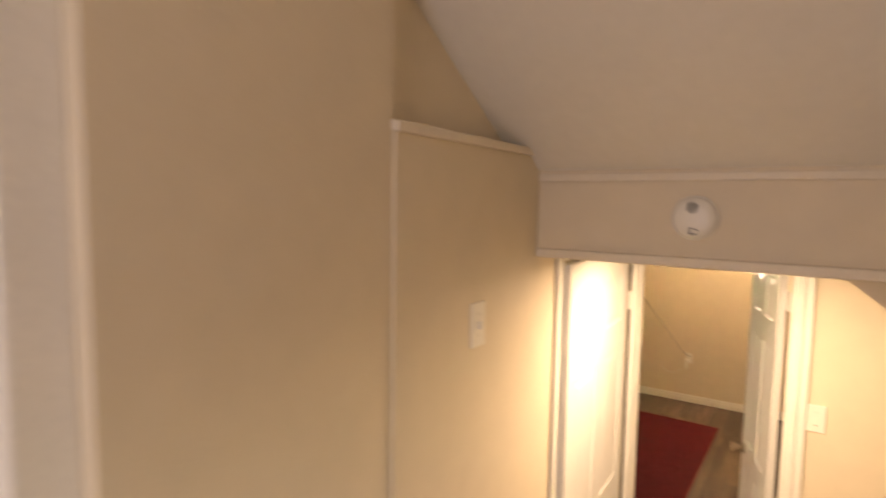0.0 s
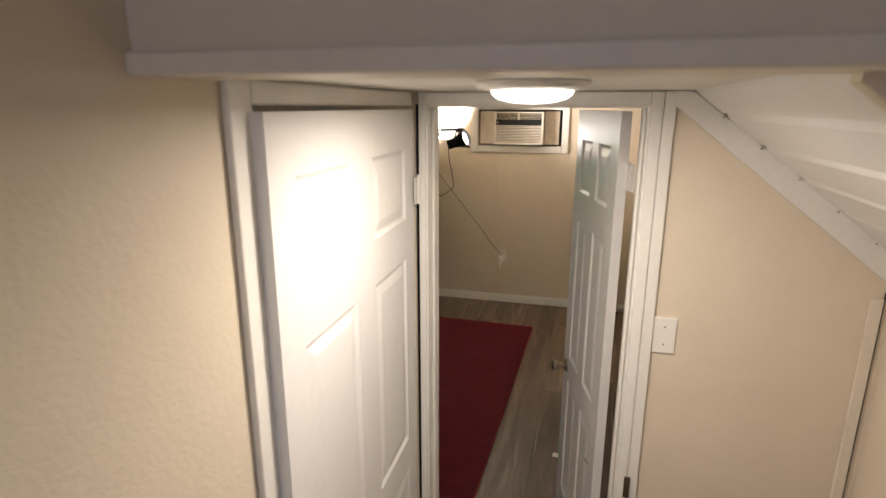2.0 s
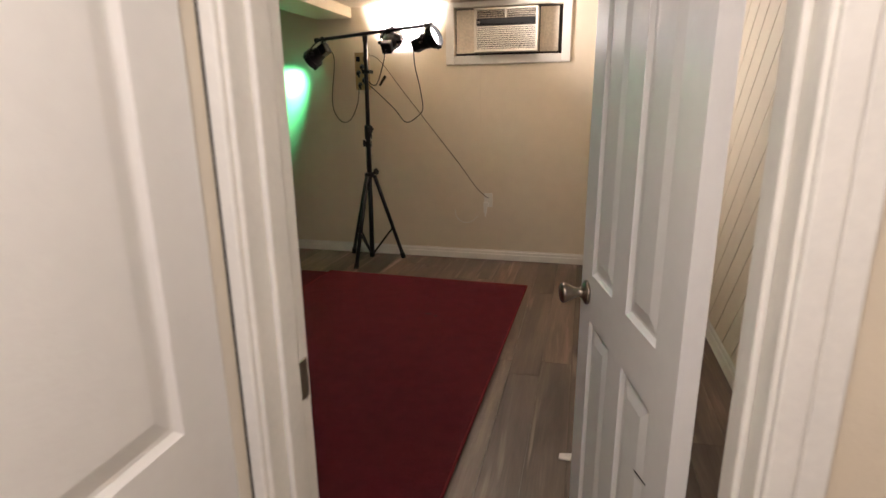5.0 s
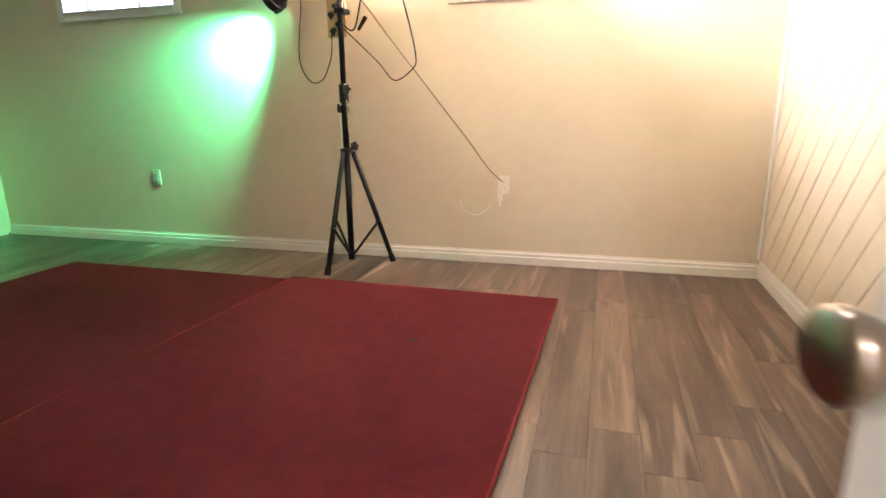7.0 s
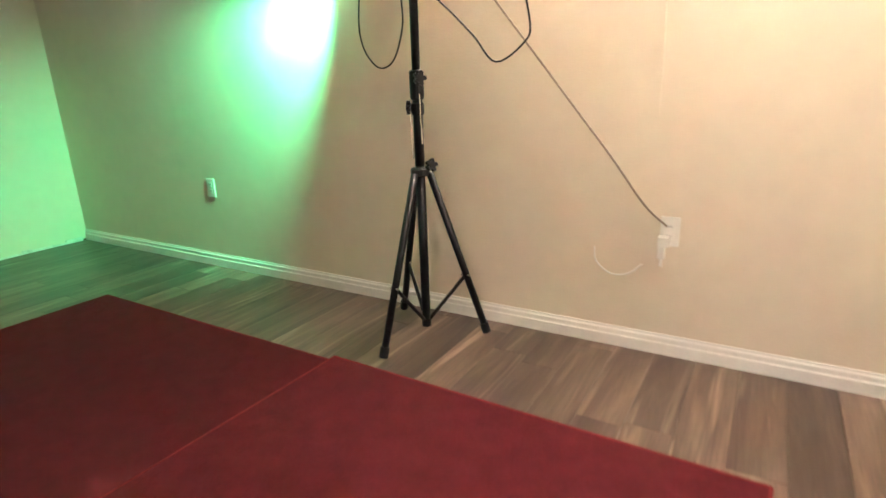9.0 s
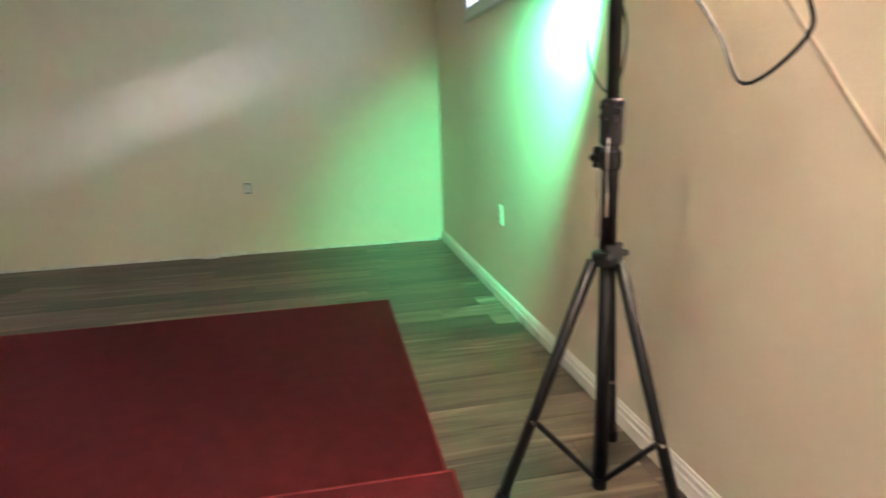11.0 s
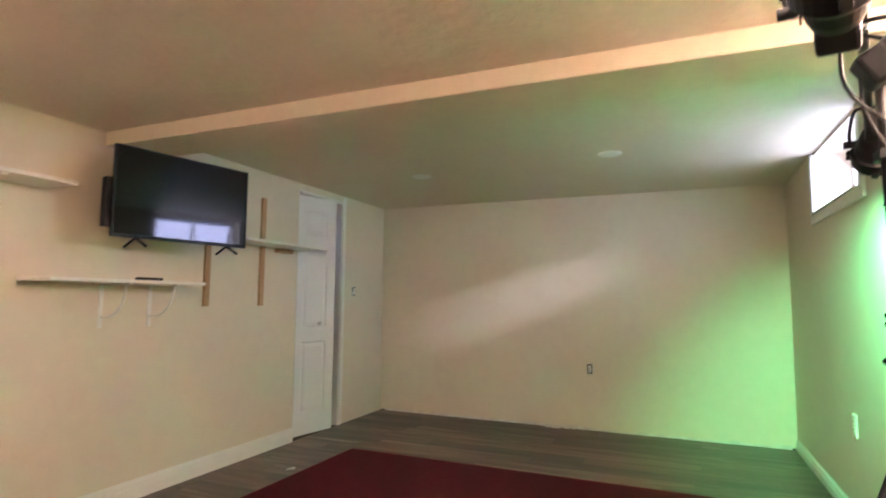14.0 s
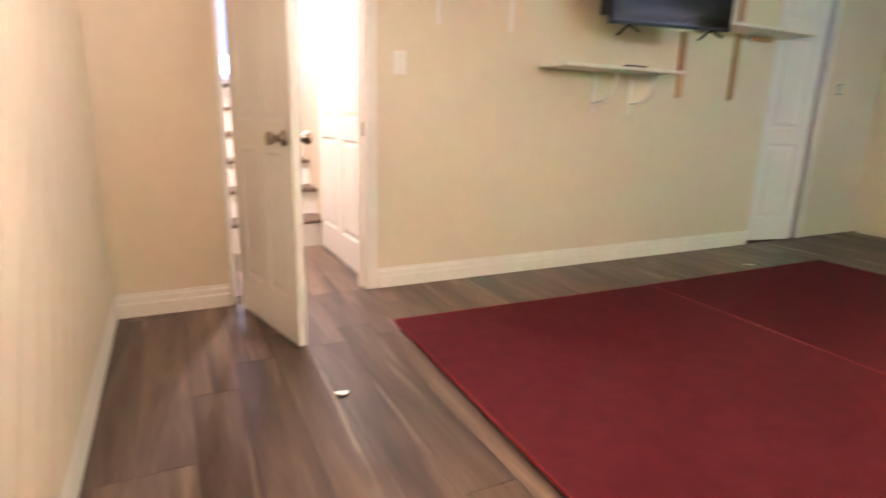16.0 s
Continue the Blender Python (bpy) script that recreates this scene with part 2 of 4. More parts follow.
def tube(bm, points, r, seg=7, steps=6):
    line, rings = smooth_line(points, steps), []
    for i, p in enumerate(line):
        way = (line[min(i + 1, len(line) - 1)] - line[max(i - 1, 0)]).normalized()
        side = way.cross(Vector((0.31, 0.9, 0.29))).normalized()
        up = side.cross(way)
        rings.append([bm.verts.new(p + r * (math.cos(a) * side + math.sin(a) * up)) for a in (2 * math.pi * k / seg for k in range(seg))])
    for a, b in zip(rings, rings[1:]):
        for k in range(seg):
            bm.faces.new((a[k], b[k], b[(k + 1) % seg], a[(k + 1) % seg]))
    bm.faces.new(rings[0])
    bm.faces.new(rings[-1][::-1])
    bmesh.ops.recalc_face_normals(bm, faces=bm.faces)
    return bm


def lathe(bm, profile, m=Matrix(), seg=24):
    """A turned shape from (radius, height) pairs about z."""
    rings = []
    for r, z in profile:
        rings.append([bm.verts.new(m @ Vector((r * math.cos(2 * math.pi * k / seg), r * math.sin(2 * math.pi * k / seg), z))) for k in range(seg)])
    for a, b in zip(rings, rings[1:]):
        for k in range(seg):
            bm.faces.new((a[k], a[(k + 1) % seg], b[(k + 1) % seg], b[k]))
    bm.faces.new(rings[0][::-1])
    bm.faces.new(rings[-1])
    bmesh.ops.recalc_face_normals(bm, faces=bm.faces)
    return bm


def mesh(name, bm, mat, smooth=False):
    me = bpy.data.meshes.new(name)
    bm.to_mesh(me)
    bm.free()
    me.materials.append(mat)
    if smooth:
        me.shade_smooth()
    return me


def part(name, bm, mat, parent, label="", smooth=False):
    ob = new(name, mesh(name, bm, mat, smooth))
    ob.parent = parent
    return tagged(ob, label)


def thing(name, label, category, group="", kind="", m=None):
    ob = new(name)
    ob.empty_display_size = 0.1
    if m is not None:
        ob.matrix_basis = m
    return tagged(ob, label, category, group, kind)


def solid(name, bm, mat, label, category, kind="structure", smooth=False, group=""):
    return tagged(new(name, mesh(name, bm, mat, smooth)), label, category, group, kind)


NB = bmesh.new
W, D = 5.76, 3.70
EAST_CEIL, BEAM_Z, WEST_CEIL, LAND_CEIL = 2.045, 1.965, 2.10, 2.08
DOOR_W, DOOR_E, DOOR_H = 4.57, 5.242, 2.03
LX, SX = 4.505, 5.50
SLX = 5.357

# ---- the room's shell ----
solid("floor", box(NB(), -0.1, 6.15, -1.12, D + 0.1, -0.1, -0.006), JOINT, "dark underlay beneath grey-brown laminate floor", "floor")
bm = NB()
for x0, x1, z0, z1 in ((-0.12, 0.99, 0, 2.3), (0.99, 1.96, 0, 1.70), (0.99, 1.96, 2.085, 2.3), (1.96, 3.985, 0, 2.3), (3.985, 4.815, 0, 1.65), (3.985, 4.815, 2.0, 2.3), (4.815, W + 0.12, 0, 2.3)):
    box(bm, x0, x1, D, D + 0.25, z0, z1)
solid("wall_north", bm, CREAM, "cream painted wall with two high basement windows", "wall")
solid("wall_west", box(NB(), -0.12, 0, -0.6, D, 0.012, 2.3), CREAM, "cream painted wall with a rough lower edge", "wall")
bm = NB()
for x0, x1, z0, z1 in ((-0.12, 0.79, 0, 2.3), (0.79, 1.43, 2.05, 2.3), (1.43, DOOR_W - 0.02, 0, 2.3), (DOOR_W - 0.02, DOOR_E + 0.02, DOOR_H + 0.015, 2.3), (DOOR_E + 0.02, 6.1, 0, 2.3)):
    box(bm, x0, x1, -0.125, 0, z0, z1)
solid("wall_south", bm, CREAM, "cream painted wall with closet and stair doorways", "wall")
solid("wall_east", box(NB(), W, W + 0.12, 0, D, 0, 2.3), CREAM, "cream wall clad in diagonal boards", "wall")
solid("ceiling_east", box(NB(), 3.13, W, 0, D, EAST_CEIL, EAST_CEIL + 0.2), CEIL, "cream ceiling with knocked-down plaster texture", "ceiling")
solid("ceiling_beam", box(NB(), 2.82, 3.13, 0, D, BEAM_Z, 2.25, 0.006), WCEIL, "boxed cream ceiling beam across the room", "beam")
solid("ceiling_west", box(NB(), 0, 2.82, 0, D, WEST_CEIL, WEST_CEIL + 0.15), WCEIL, "smooth cream painted basement ceiling", "ceiling")
# closet walls get a near-black colour in place of real shade
bm = NB()
box(bm, 0.5, 1.7, -0.62, -0.6, 0, 2.3)
box(bm, 0.5, 0.52, -0.6, -0.125, 0, 2.3)
box(bm, 1.68, 1.7, -0.6, -0.125, 0, 2.3)
solid("closet_wall", bm, DARK, "inside walls of a small closet, coloured near-black for shade", "wall")

# ---- landing and stair shell ----
RISER, GOING, FIRST = 0.19, 0.25, -1.09
TOP = RISER * 6
bm = NB()
box(bm, LX - 0.12, LX, -0.145, -0.125, 2.05, 2.6)
box(bm, LX - 0.12, LX, -1.035, -0.145, 2.05, 2.6)
box(bm, LX - 0.12, LX, -2.045, -1.035, 0, 2.40)
solid("wall_stair_west", bm, CREAM, "cream painted lower stair wall", "wall")
bm = NB()
box(bm, LX - 0.21, LX - 0.009, -2.66, -2.045, 0, 4.4)
box(bm, LX - 0.21, LX - 0.07, -2.045, -1.0, 2.40, 4.4)
solid("wall_stair_upper", bm, CREAM, "cream painted upper stair wall set back", "wall")
bm = NB()
box(bm, LX - 0.075, LX + 0.012, -2.05, -1.285, 2.40, 2.425, 0.004)
solid("ledge_trim", bm, CREAMTRIM, "painted wooden cap on the wall ledge", "trim")
solid("header_wall", box(NB(), LX, SX, -1.27, -1.16, 2.10, 2.9), CREAM, "cream header wall above the landing", "wall")
solid("header_trim", box(NB(), LX, SX, -1.285, -1.145, 2.070, 2.10, 0.004), CREAMTRIM, "painted wooden trim under the header", "trim")
solid("header_top_trim", box(NB(), LX, SX, -1.279, -1.271, 2.322, 2.345, 0.002), CREAMTRIM, "painted strip along the top of the header", "trim")
solid("wall_stair_east", box(NB(), SX, SX + 0.1, -4.1, -1.16, 2.10, 4.4), CREAM, "cream upper wall beside the stair", "wall")
solid("side_trim", box(NB(), SX - 0.015, SX + 0.115, -4.1, -1.285, 2.070, 2.10, 0.004), CREAMTRIM, "painted wooden trim under the side wall", "trim")
bm = prism(NB(), [(-4.1, 2.345 + 2.83 * 0.61), (-1.16, 2.29), (-1.16, 2.39), (-4.1, 4.17)], "x", LX - 0.07, SX + 0.02)
solid("ceiling_stair", bm, LANDCEIL, "sloping painted ceiling above the stair", "ceiling")
solid("ceiling_landing", box(NB(), LX, SLX, -1.16, -0.125, LAND_CEIL, LAND_CEIL + 0.1), LANDCEIL, "white painted ceiling of the small landing", "ceiling")
slope = (LAND_CEIL - 1.565) / 0.65
solid("wall_knee", box(NB(), 5.95, 6.05, -2.6, -0.125, 0, 1.62), CREAM, "low cream knee wall beside the landing", "wall")
bm = NB()
box(bm, SX + 0.1, 6.05, -2.7, -2.6, 0, 2.2)
box(bm, SX + 0.1, 6.05, -2.6, -1.16, 1.99, 2.1)
solid("wall_alcove", bm, CREAM, "cream wall closing the stair alcove", "wall")
bm = NB()
box(bm, LX - 0.21, 6.05, -4.2, -4.1, 0, 2.95 - 1.75)
for x0, x1, z0, z1 in ((LX - 0.21, 4.62, TOP, 4.4), (5.3, 6.05, TOP, 4.4), (4.62, 5.3, 3.2, 4.4)):
    box(bm, x0, x1, -4.2, -4.1, z0, z1)
solid("wall_entry", bm, CREAM, "cream wall around the glazed entry door", "wall")
bm = NB()
box(bm, LX - 0.21, LX - 0.07, -4.1, -3.60, TOP, 4.4)
box(bm, LX - 0.21, LX - 0.07, -3.60, -2.66, 3.2, 4.4)
solid("wall_entry_side", bm, CREAM, "cream wall above the side door", "wall")
solid("floor_upper_landing", box(NB(), LX - 0.07, SX + 0.6, -4.1, FIRST - 5 * GOING, TOP - 0.12, TOP), TREAD, "dark wooden upper landing floor", "floor")
solid("wall_under_landing", box(NB(), SX, SX + 0.03, -2.6, FIRST, 0, 0.02), TRIM, "white strip beside the stair", "trim")

stair = thing("staircase", "painted white staircase with dark wooden treads", "stairs", kind="structure")
for i in range(6):
    y, z = FIRST - i * GOING, RISER * (i + 1)
    part("riser", box(NB(), LX, SX, y - 0.02, y, z - RISER, z - 0.025), WHITE, stair, "white painted riser")
    if i < 5:
        part("tread", box(NB(), LX, SX, y - GOING - 0.02, y + 0.025, z - 0.025, z, 0.006), TREAD, stair, "dark wooden tread")
    else:
        part("nosing", box(NB(), LX, SX, y - 0.001, y + 0.025, z - 0.025, z, 0.006), TREAD, stair, "dark wooden nosing")
part("stringer", prism(NB(), [(FIRST, 0), (FIRST, RISER), (FIRST - 5 * GOING, TOP), (-2.6, TOP), (-2.6, 0)], "x", SX, SX + 0.03), WHITE, stair, "white stair side")

# sloping boarded ceiling beside the landing
sl = thing("sloped_ceiling", "white painted board ceiling sloping over the alcove", "ceiling", kind="structure")
pitch_x = 0.1075


def sloped(x):
    return LAND_CEIL - slope * (x - SLX)


x0 = 5.448 - pitch_x
while x0 < 5.95:
    a, b, g = max(x0, SLX) + 0.001, min(x0 + pitch_x, 5.95) - 0.001, 0.009
    part("board", prism(NB(), [(a, sloped(a) + 0.008), (a + g, sloped(a + g)), (b - g, sloped(b - g)), (b, sloped(b) + 0.008), (b, sloped(b) + 0.03), (a, sloped(a) + 0.03)], "y", -1.16, -0.1465), WHITE, sl)
    x0 += pitch_x
part("backing", prism(NB(), [(SLX, LAND_CEIL + 0.032), (5.95, sloped(5.95) + 0.032), (5.95, sloped(5.95) + 0.10), (SLX, LAND_CEIL + 0.10)], "y", -1.155, -0.125), JOINT, sl)
part("fascia", prism(NB(), [(SLX, LAND_CEIL - 0.02), (5.95, sloped(5.95) - 0.02), (6.05, 2.1), (SLX, 2.1)], "y", -1.19, -1.161), CREAM, sl, "cream board closing the slope")
part("edge_trim", prism(NB(), [(5.31, LAND_CEIL - 0.04), (5.95, sloped(5.95) - 0.080), (5.95, sloped(5.95) + 0.004), (SLX, LAND_CEIL - 0.002), (5.31, LAND_CEIL - 0.002)], "y", -0.146, -0.1255), TRIM, sl, "white painted edge board")
for i in range(5):
    x = 5.448 + pitch_x * i - 0.004
    part("nail", rod(NB(), (x, -0.148, sloped(x) - 0.006), (x, -0.1455, sloped(x) - 0.006), 0.0022, seg=8), DARK, sl)
solid("knee_trim", box(NB(), 5.895, 5.926, -0.137, -0.1255, 0, 1.50, 0.003), CREAMTRIM, "thin cream painted corner strip", "trim")
# solid near-black strip drawn where only a shaded gap runs
solid("knee_gap", box(NB(), 5.928, 5.931, -0.130, -0.1255, 0, 1.52), DARK, "near-black strip painting the shaded gap beside the corner strip", "trim")


# ---- doors ----
def door_leaf(name, width, height, label, m, knob_z=0.835, knob=BRASS, two=True, group=""):
    """A six-panel moulded door; its hinge edge stands on the z axis and it reaches along +x."""
    d = thing(name, label, "door", group, "structure", m)
    t, skin = 0.035, 0.008
    bm = NB()
    box(bm, 0, width, skin, t - skin, 0.008, height)
    sx = 0.095
    mid = 0.15 * width
    cols = ((sx, (width - mid) / 2), ((width + mid) / 2, width - sx)) if two else ((sx, width - sx),)
    bands = [(a * height / 2.02, b * height / 2.02) for a, b in ((0.19, 0.775), (0.893, 1.55), (1.68, 1.90))]
    for y0, y1 in ((0, skin), (t - skin, t)):
        box(bm, 0, sx, y0, y1, 0.008, height)
        box(bm, width - sx, width, y0, y1, 0.008, height)
        if two:
            box(bm, cols[0][1], cols[1][0], y0, y1, 0.008, height)
        zs = [0.008] + [v for b in bands for v in b] + [height]
        for c0, c1 in cols:
            for k in range(0, len(zs), 2):
                box(bm, c0, c1, y0, y1, zs[k], zs[k + 1])
    part("leaf", bm, WHITE, d)
    for c0, c1 in cols:
        for z0, z1 in bands:
            for face, out in ((skin, -1), (t - skin, 1)):
                bm = NB()
                # moulding: lip, sunk groove, long bevel, raised field
                rings = []
                for inset, depth in ((-0.001, 0.0078), (0.004, 0.0045), (0.010, 0.0012), (0.016, 0.0008), (0.040, 0.0058), (0.043, 0.0064)):
                    rings.append([bm.verts.new((x, face + out * depth, z)) for x, z in ((c0 + inset, z0 + inset), (c1 - inset, z0 + inset), (c1 - inset, z1 - inset), (c0 + inset, z1 - inset))])
                bm.faces.new(rings[-1])
                for a, b in zip(rings, rings[1:]):
                    for k in range(4):
                        bm.faces.new((a[k], a[(k + 1) % 4], b[(k + 1) % 4], b[k]))
                bmesh.ops.recalc_face_normals(bm, faces=bm.faces)
                part("panel", bm, WHITE, d)
    for side in (-1, 1) if knob else ():
        y = 0 if side < 0 else t
        km = Matrix.Translation((width - 0.06, y, knob_z)) @ Euler((radians(90) if side < 0 else radians(-90), 0, 0)).to_matrix().to_4x4()
        k = part("knob", lathe(NB(), [(0.031, 0), (0.031, 0.006), (0.024, 0.010), (0.015, 0.014), (0.0125, 0.024), (0.014, 0.034), (0.021, 0.046), (0.0265, 0.058), (0.0265, 0.064), (0.022, 0.068)], km), knob, d, "flared aged nickel door knob", True)
    return d


def hinge(parent, x, y, z, plates=((0.0, 0.03),)):
    bm = rod(NB(), (x, y, z - 0.045), (x, y, z + 0.045), 0.006, seg=10)
    rod(bm, (x, y, z + 0.045), (x, y, z + 0.052), 0.004, seg=8)
    box(bm, x - 0.028, x + 0.03, y + 0.003, y + 0.006, z - 0.044, z + 0.044)
    return part("hinge", bm, TRIM, parent, "painted steel butt hinge")


# door between landing and room, swung into the room
tip = Vector((-0.148, 0.586, 0))
room_door = door_leaf("door_1", 0.605, 2.015, "open white six-panel door with aged nickel knobs", Matrix.Translation((5.212, 0.068, 0.004)) @ Matrix.Rotation(math.atan2(tip.y, tip.x), 4, "Z"))
for z in (1.80, 0.22):
    hinge(room_door, -0.004, -0.004, z)
    part("hinge_leaf", box(NB(), -0.072, -0.004, -0.004, 0.0, z - 0.044, z + 0.044), TRIM, room_door, "painted hinge leaf reaching the jamb")

bm = box(NB(), -0.03, 0.03, 0.0345, 0.0355, -0.0015, 0.0015)
bm.transform(Matrix.Translation((0.11, 0, 0.62)) @ Matrix.Rotation(radians(12), 4, "Y"))
part("scratch", bm, DARK, room_door, "dark scratch in the paint")

# door on the landing's west wall, a little ajar
west_door = door_leaf("door_2", 0.885, 2.02, "white six-panel door standing slightly ajar", Matrix.Translation((LX + 0.024, -0.163, 0.004)) @ Matrix.Rotation(radians(-88.8), 4, "Z") @ Matrix.Diagonal((1, -1, 1, 1)), knob=None)
for z in (1.76, 0.22):
    hinge(west_door, -0.006, -0.014, z)
# added near-black sheets put the unlit room's darkness into their colour
solid("room_behind_door", box(NB(), LX - 0.9, LX - 0.13, -1.1, -0.13, 2.06, 2.08), DARK, "near-black slab painting the unlit room beyond the ajar door", "ceiling")
solid("dark_room_wall", box(NB(), LX - 0.92, LX - 0.9, -1.1, -0.13, 0, 2.08), DARK, "near-black sheet painting the unlit room beyond the ajar door", "wall")


def casing(name, pieces, label):
    c = thing(name, label, "door frame", kind="structure")
    for kind, args in pieces:
        bm = NB()
        box(bm, *args, 0.004)
        part(kind, bm, TRIM, c)
    return c


c = casing("door_frame_1", (
    ("jamb", (DOOR_W - 0.02, DOOR_W, -0.135, 0.008, 0, DOOR_H + 0.015)), ("jamb", (DOOR_E, DOOR_E + 0.02, -0.135, 0.008, 0, DOOR_H + 0.015)),
    ("head", (DOOR_W, DOOR_E, -0.135, 0.008, DOOR_H, DOOR_H + 0.014)),
    ("stop", (DOOR_W, DOOR_W + 0.011, -0.09, -0.04, 0, DOOR_H)), ("stop", (DOOR_E - 0.011, DOOR_E, -0.09, -0.04, 0, DOOR_H)),
    ("casing", (DOOR_E + 0.006, DOOR_E + 0.04, -0.146, -0.1255, 0, LAND_CEIL - 0.003)), ("casing", (DOOR_E + 0.0405, DOOR_E + 0.075, -0.141, -0.1255, 0, LAND_CEIL - 0.003)),
    ("casing", (LX + 0.036, DOOR_W - 0.006, -0.146, -0.1255, 0, LAND_CEIL - 0.003)),
    ("casing", (DOOR_W - 0.006, DOOR_E + 0.006, -0.146, -0.1255, DOOR_H + 0.005, LAND_CEIL - 0.003)),
    ("casing", (DOOR_W - 0.065, DOOR_W - 0.008, 0.0005, 0.014, 0, EAST_CEIL - 0.003)),
), "white painted frame of the basement doorway")
# added black strip paints the shade of the gap beside the landing door
part("weatherstrip", box(NB(), LX + 0.025, LX + 0.035, -0.134, -0.1255, 0, LAND_CEIL - 0.04), PLASTIC, c, "black strip painting the dark hinge-side gap")
part("strike_plate", box(NB(), DOOR_W, DOOR_W + 0.003, -0.034, -0.004, 0.82, 0.89), BRASS, c, "dark brass strike plate")
part("strike_plate", box(NB(), DOOR_E + 0.03, DOOR_E + 0.05, -0.149, -0.146, 0.72, 0.80), BRASS, c, "old metal latch plate")
casing("door_frame_2", (
    ("casing", (LX, LX + 0.016, -1.10, -1.035, 0, LAND_CEIL - 0.003)), ("casing", (LX, LX + 0.016, -1.035, -0.146, 2.035, LAND_CEIL - 0.003)),
    ("jamb", (LX - 0.115, LX, -1.035, -1.048 + 0.03, 0, 2.045)),
), "white painted frame of the landing side door")

# closet bifold door and frame
closet = thing("door_3", "white bifold closet door left partly open", "door", kind="structure")
for a, b in (((1.425, -0.03), (0.965, 0.06)),):
    leaf = door_leaf("closet_leaf", 0.46, 2.0, "white panelled bifold leaf", Matrix.Translation((1.425, -0.03, 0.012)) @ Matrix.Rotation(math.atan2(0.09, -0.46), 4, "Z"), knob=None, two=False)
    for ch in list(leaf.children):
        ch.matrix_basis = leaf.matrix_basis @ ch.matrix_basis
        ch.parent = closet
    bpy.data.objects.remove(leaf)
part("closet_knob", lathe(NB(), [(0.010, 0), (0.008, 0.012), (0.015, 0.02), (0.016, 0.03), (0.01, 0.036)], Matrix.Translation((1.17, 0.035, 0.93)) @ Euler((radians(-90), 0, 0)).to_matrix().to_4x4(), 14), WHITE, closet, "small white pull knob", True)
casing("door_frame_3", (
    ("jamb", (0.79, 0.803, -0.12, 0.004, 0, 2.05)), ("jamb", (1.428, 1.436, -0.12, 0.004, 0, 2.05)), ("head", (0.803, 1.428, -0.12, 0.004, 2.03, 2.05)),
    ("casing", (0.74, 0.79, 0.0005, 0.012, 0, 2.09)), ("track", (0.803, 1.428, -0.03, 0.02, 2.015, 2.029)),
), "narrow white closet door frame with top track")

# side entry: glazed door at the head of the stair and a white side door
entry = thing("door_4", "white glazed entry door letting in daylight", "door", kind="structure")
bm = NB()
for x0, x1, z0, z1 in ((4.62, 4.72, TOP, 3.2), (5.2, 5.3, TOP, 3.2), (4.72, 5.2, TOP, TOP + 0.12), (4.72, 5.2, 3.08, 3.2)):
    box(bm, x0, x1, -4.16, -4.12, z0, z1, 0.004)
part("door_frame", bm, WHITE, entry)
pane = part("pane", box(NB(), 4.72, 5.2, -4.143, -4.137, TOP + 0.12, 3.08), GLASS, entry, "clear glass pane")
pane.visible_shadow = False
side = thing("door_5", "plain white side door at the stair head", "door", kind="structure")
part("leaf", box(NB(), LX - 0.16, LX - 0.12, -3.58, -2.74, TOP, 3.2, 0.003), WHITE, side)
part("door_casing", box(NB(), LX - 0.14, LX - 0.05, -2.74, -2.66, TOP, 3.2, 0.004), TRIM, side)
solid("backdrop_entry", box(NB(), 3.6, 6.4, -5.6, -5.55, 0.5, 4.5), DAY, "pale overcast daylight outside the entry", "sky", "structure")
solid("backdrop_window", box(NB(), -0.5, 3.5, 5.2, 5.25, 1.2, 3.6), DAY, "pale overcast daylight outside the window", "sky", "structure")


# ---- trim in the room ----
def baseboard(name, axis, a, b, wall, out, high, label):
    p = [(0, 0), (0.014, 0), (0.014, high * 0.55), (0.010, high * 0.62), (0.010, high * 0.82), (0.005, high * 0.9), (0.004, high), (0, high)]
    outline = [(wall + out * q, z) for q, z in p]
    return solid(name, prism(NB(), outline, axis, a, b), TRIM, label, "baseboard")


baseboard("baseboard_north", "x", 0.005, W - 0.015, D, -1, 0.085, "white moulded baseboard along the window wall")
baseboard("baseboard_south", "x", 1.44, DOOR_W - 0.07, 0, 1, 0.11, "white moulded baseboard under the shelves")
baseboard("baseboard_corner", "x", DOOR_E + 0.022, W - 0.015, 0, 1, 0.11, "white moulded baseboard behind the door")
bm = prism(NB(), [(W, 0), (W - 0.014, 0), (W - 0.014, 0.06), (W - 0.010, 0.068), (W - 0.010, 0.09), (W - 0.004, 0.11), (W, 0.11)], "y", 0, D)
solid("baseboard_east", bm, TRIM, "white moulded baseboard under the boarding", "baseboard")
bm = NB()
rng = random.Random(4)
y = 0.05
while y < 3.6:
    w = rng.uniform(0.05, 0.22)
    box(bm, 0.0, rng.uniform(0.004, 0.012), y, min(y + w, 3.66), 0, rng.uniform(0.012, 0.03))
    y += w
solid("wall_edge_west", bm, PLASTER, "ragged bare plaster edge without a baseboard", "trim")
bm = NB()
for _ in range(14):
    y, s = rng.uniform(1.72, 1.98), rng.uniform(0.008, 0.022)
    x = rng.uniform(0.014, 0.05)
    box(bm, x, x + s, y, y + s * 1.6, 0, s * 0.8)
solid("plaster_crumbs", bm, PLASTER, "crumbled plaster bits on the floor edge", "debris", "stuff")

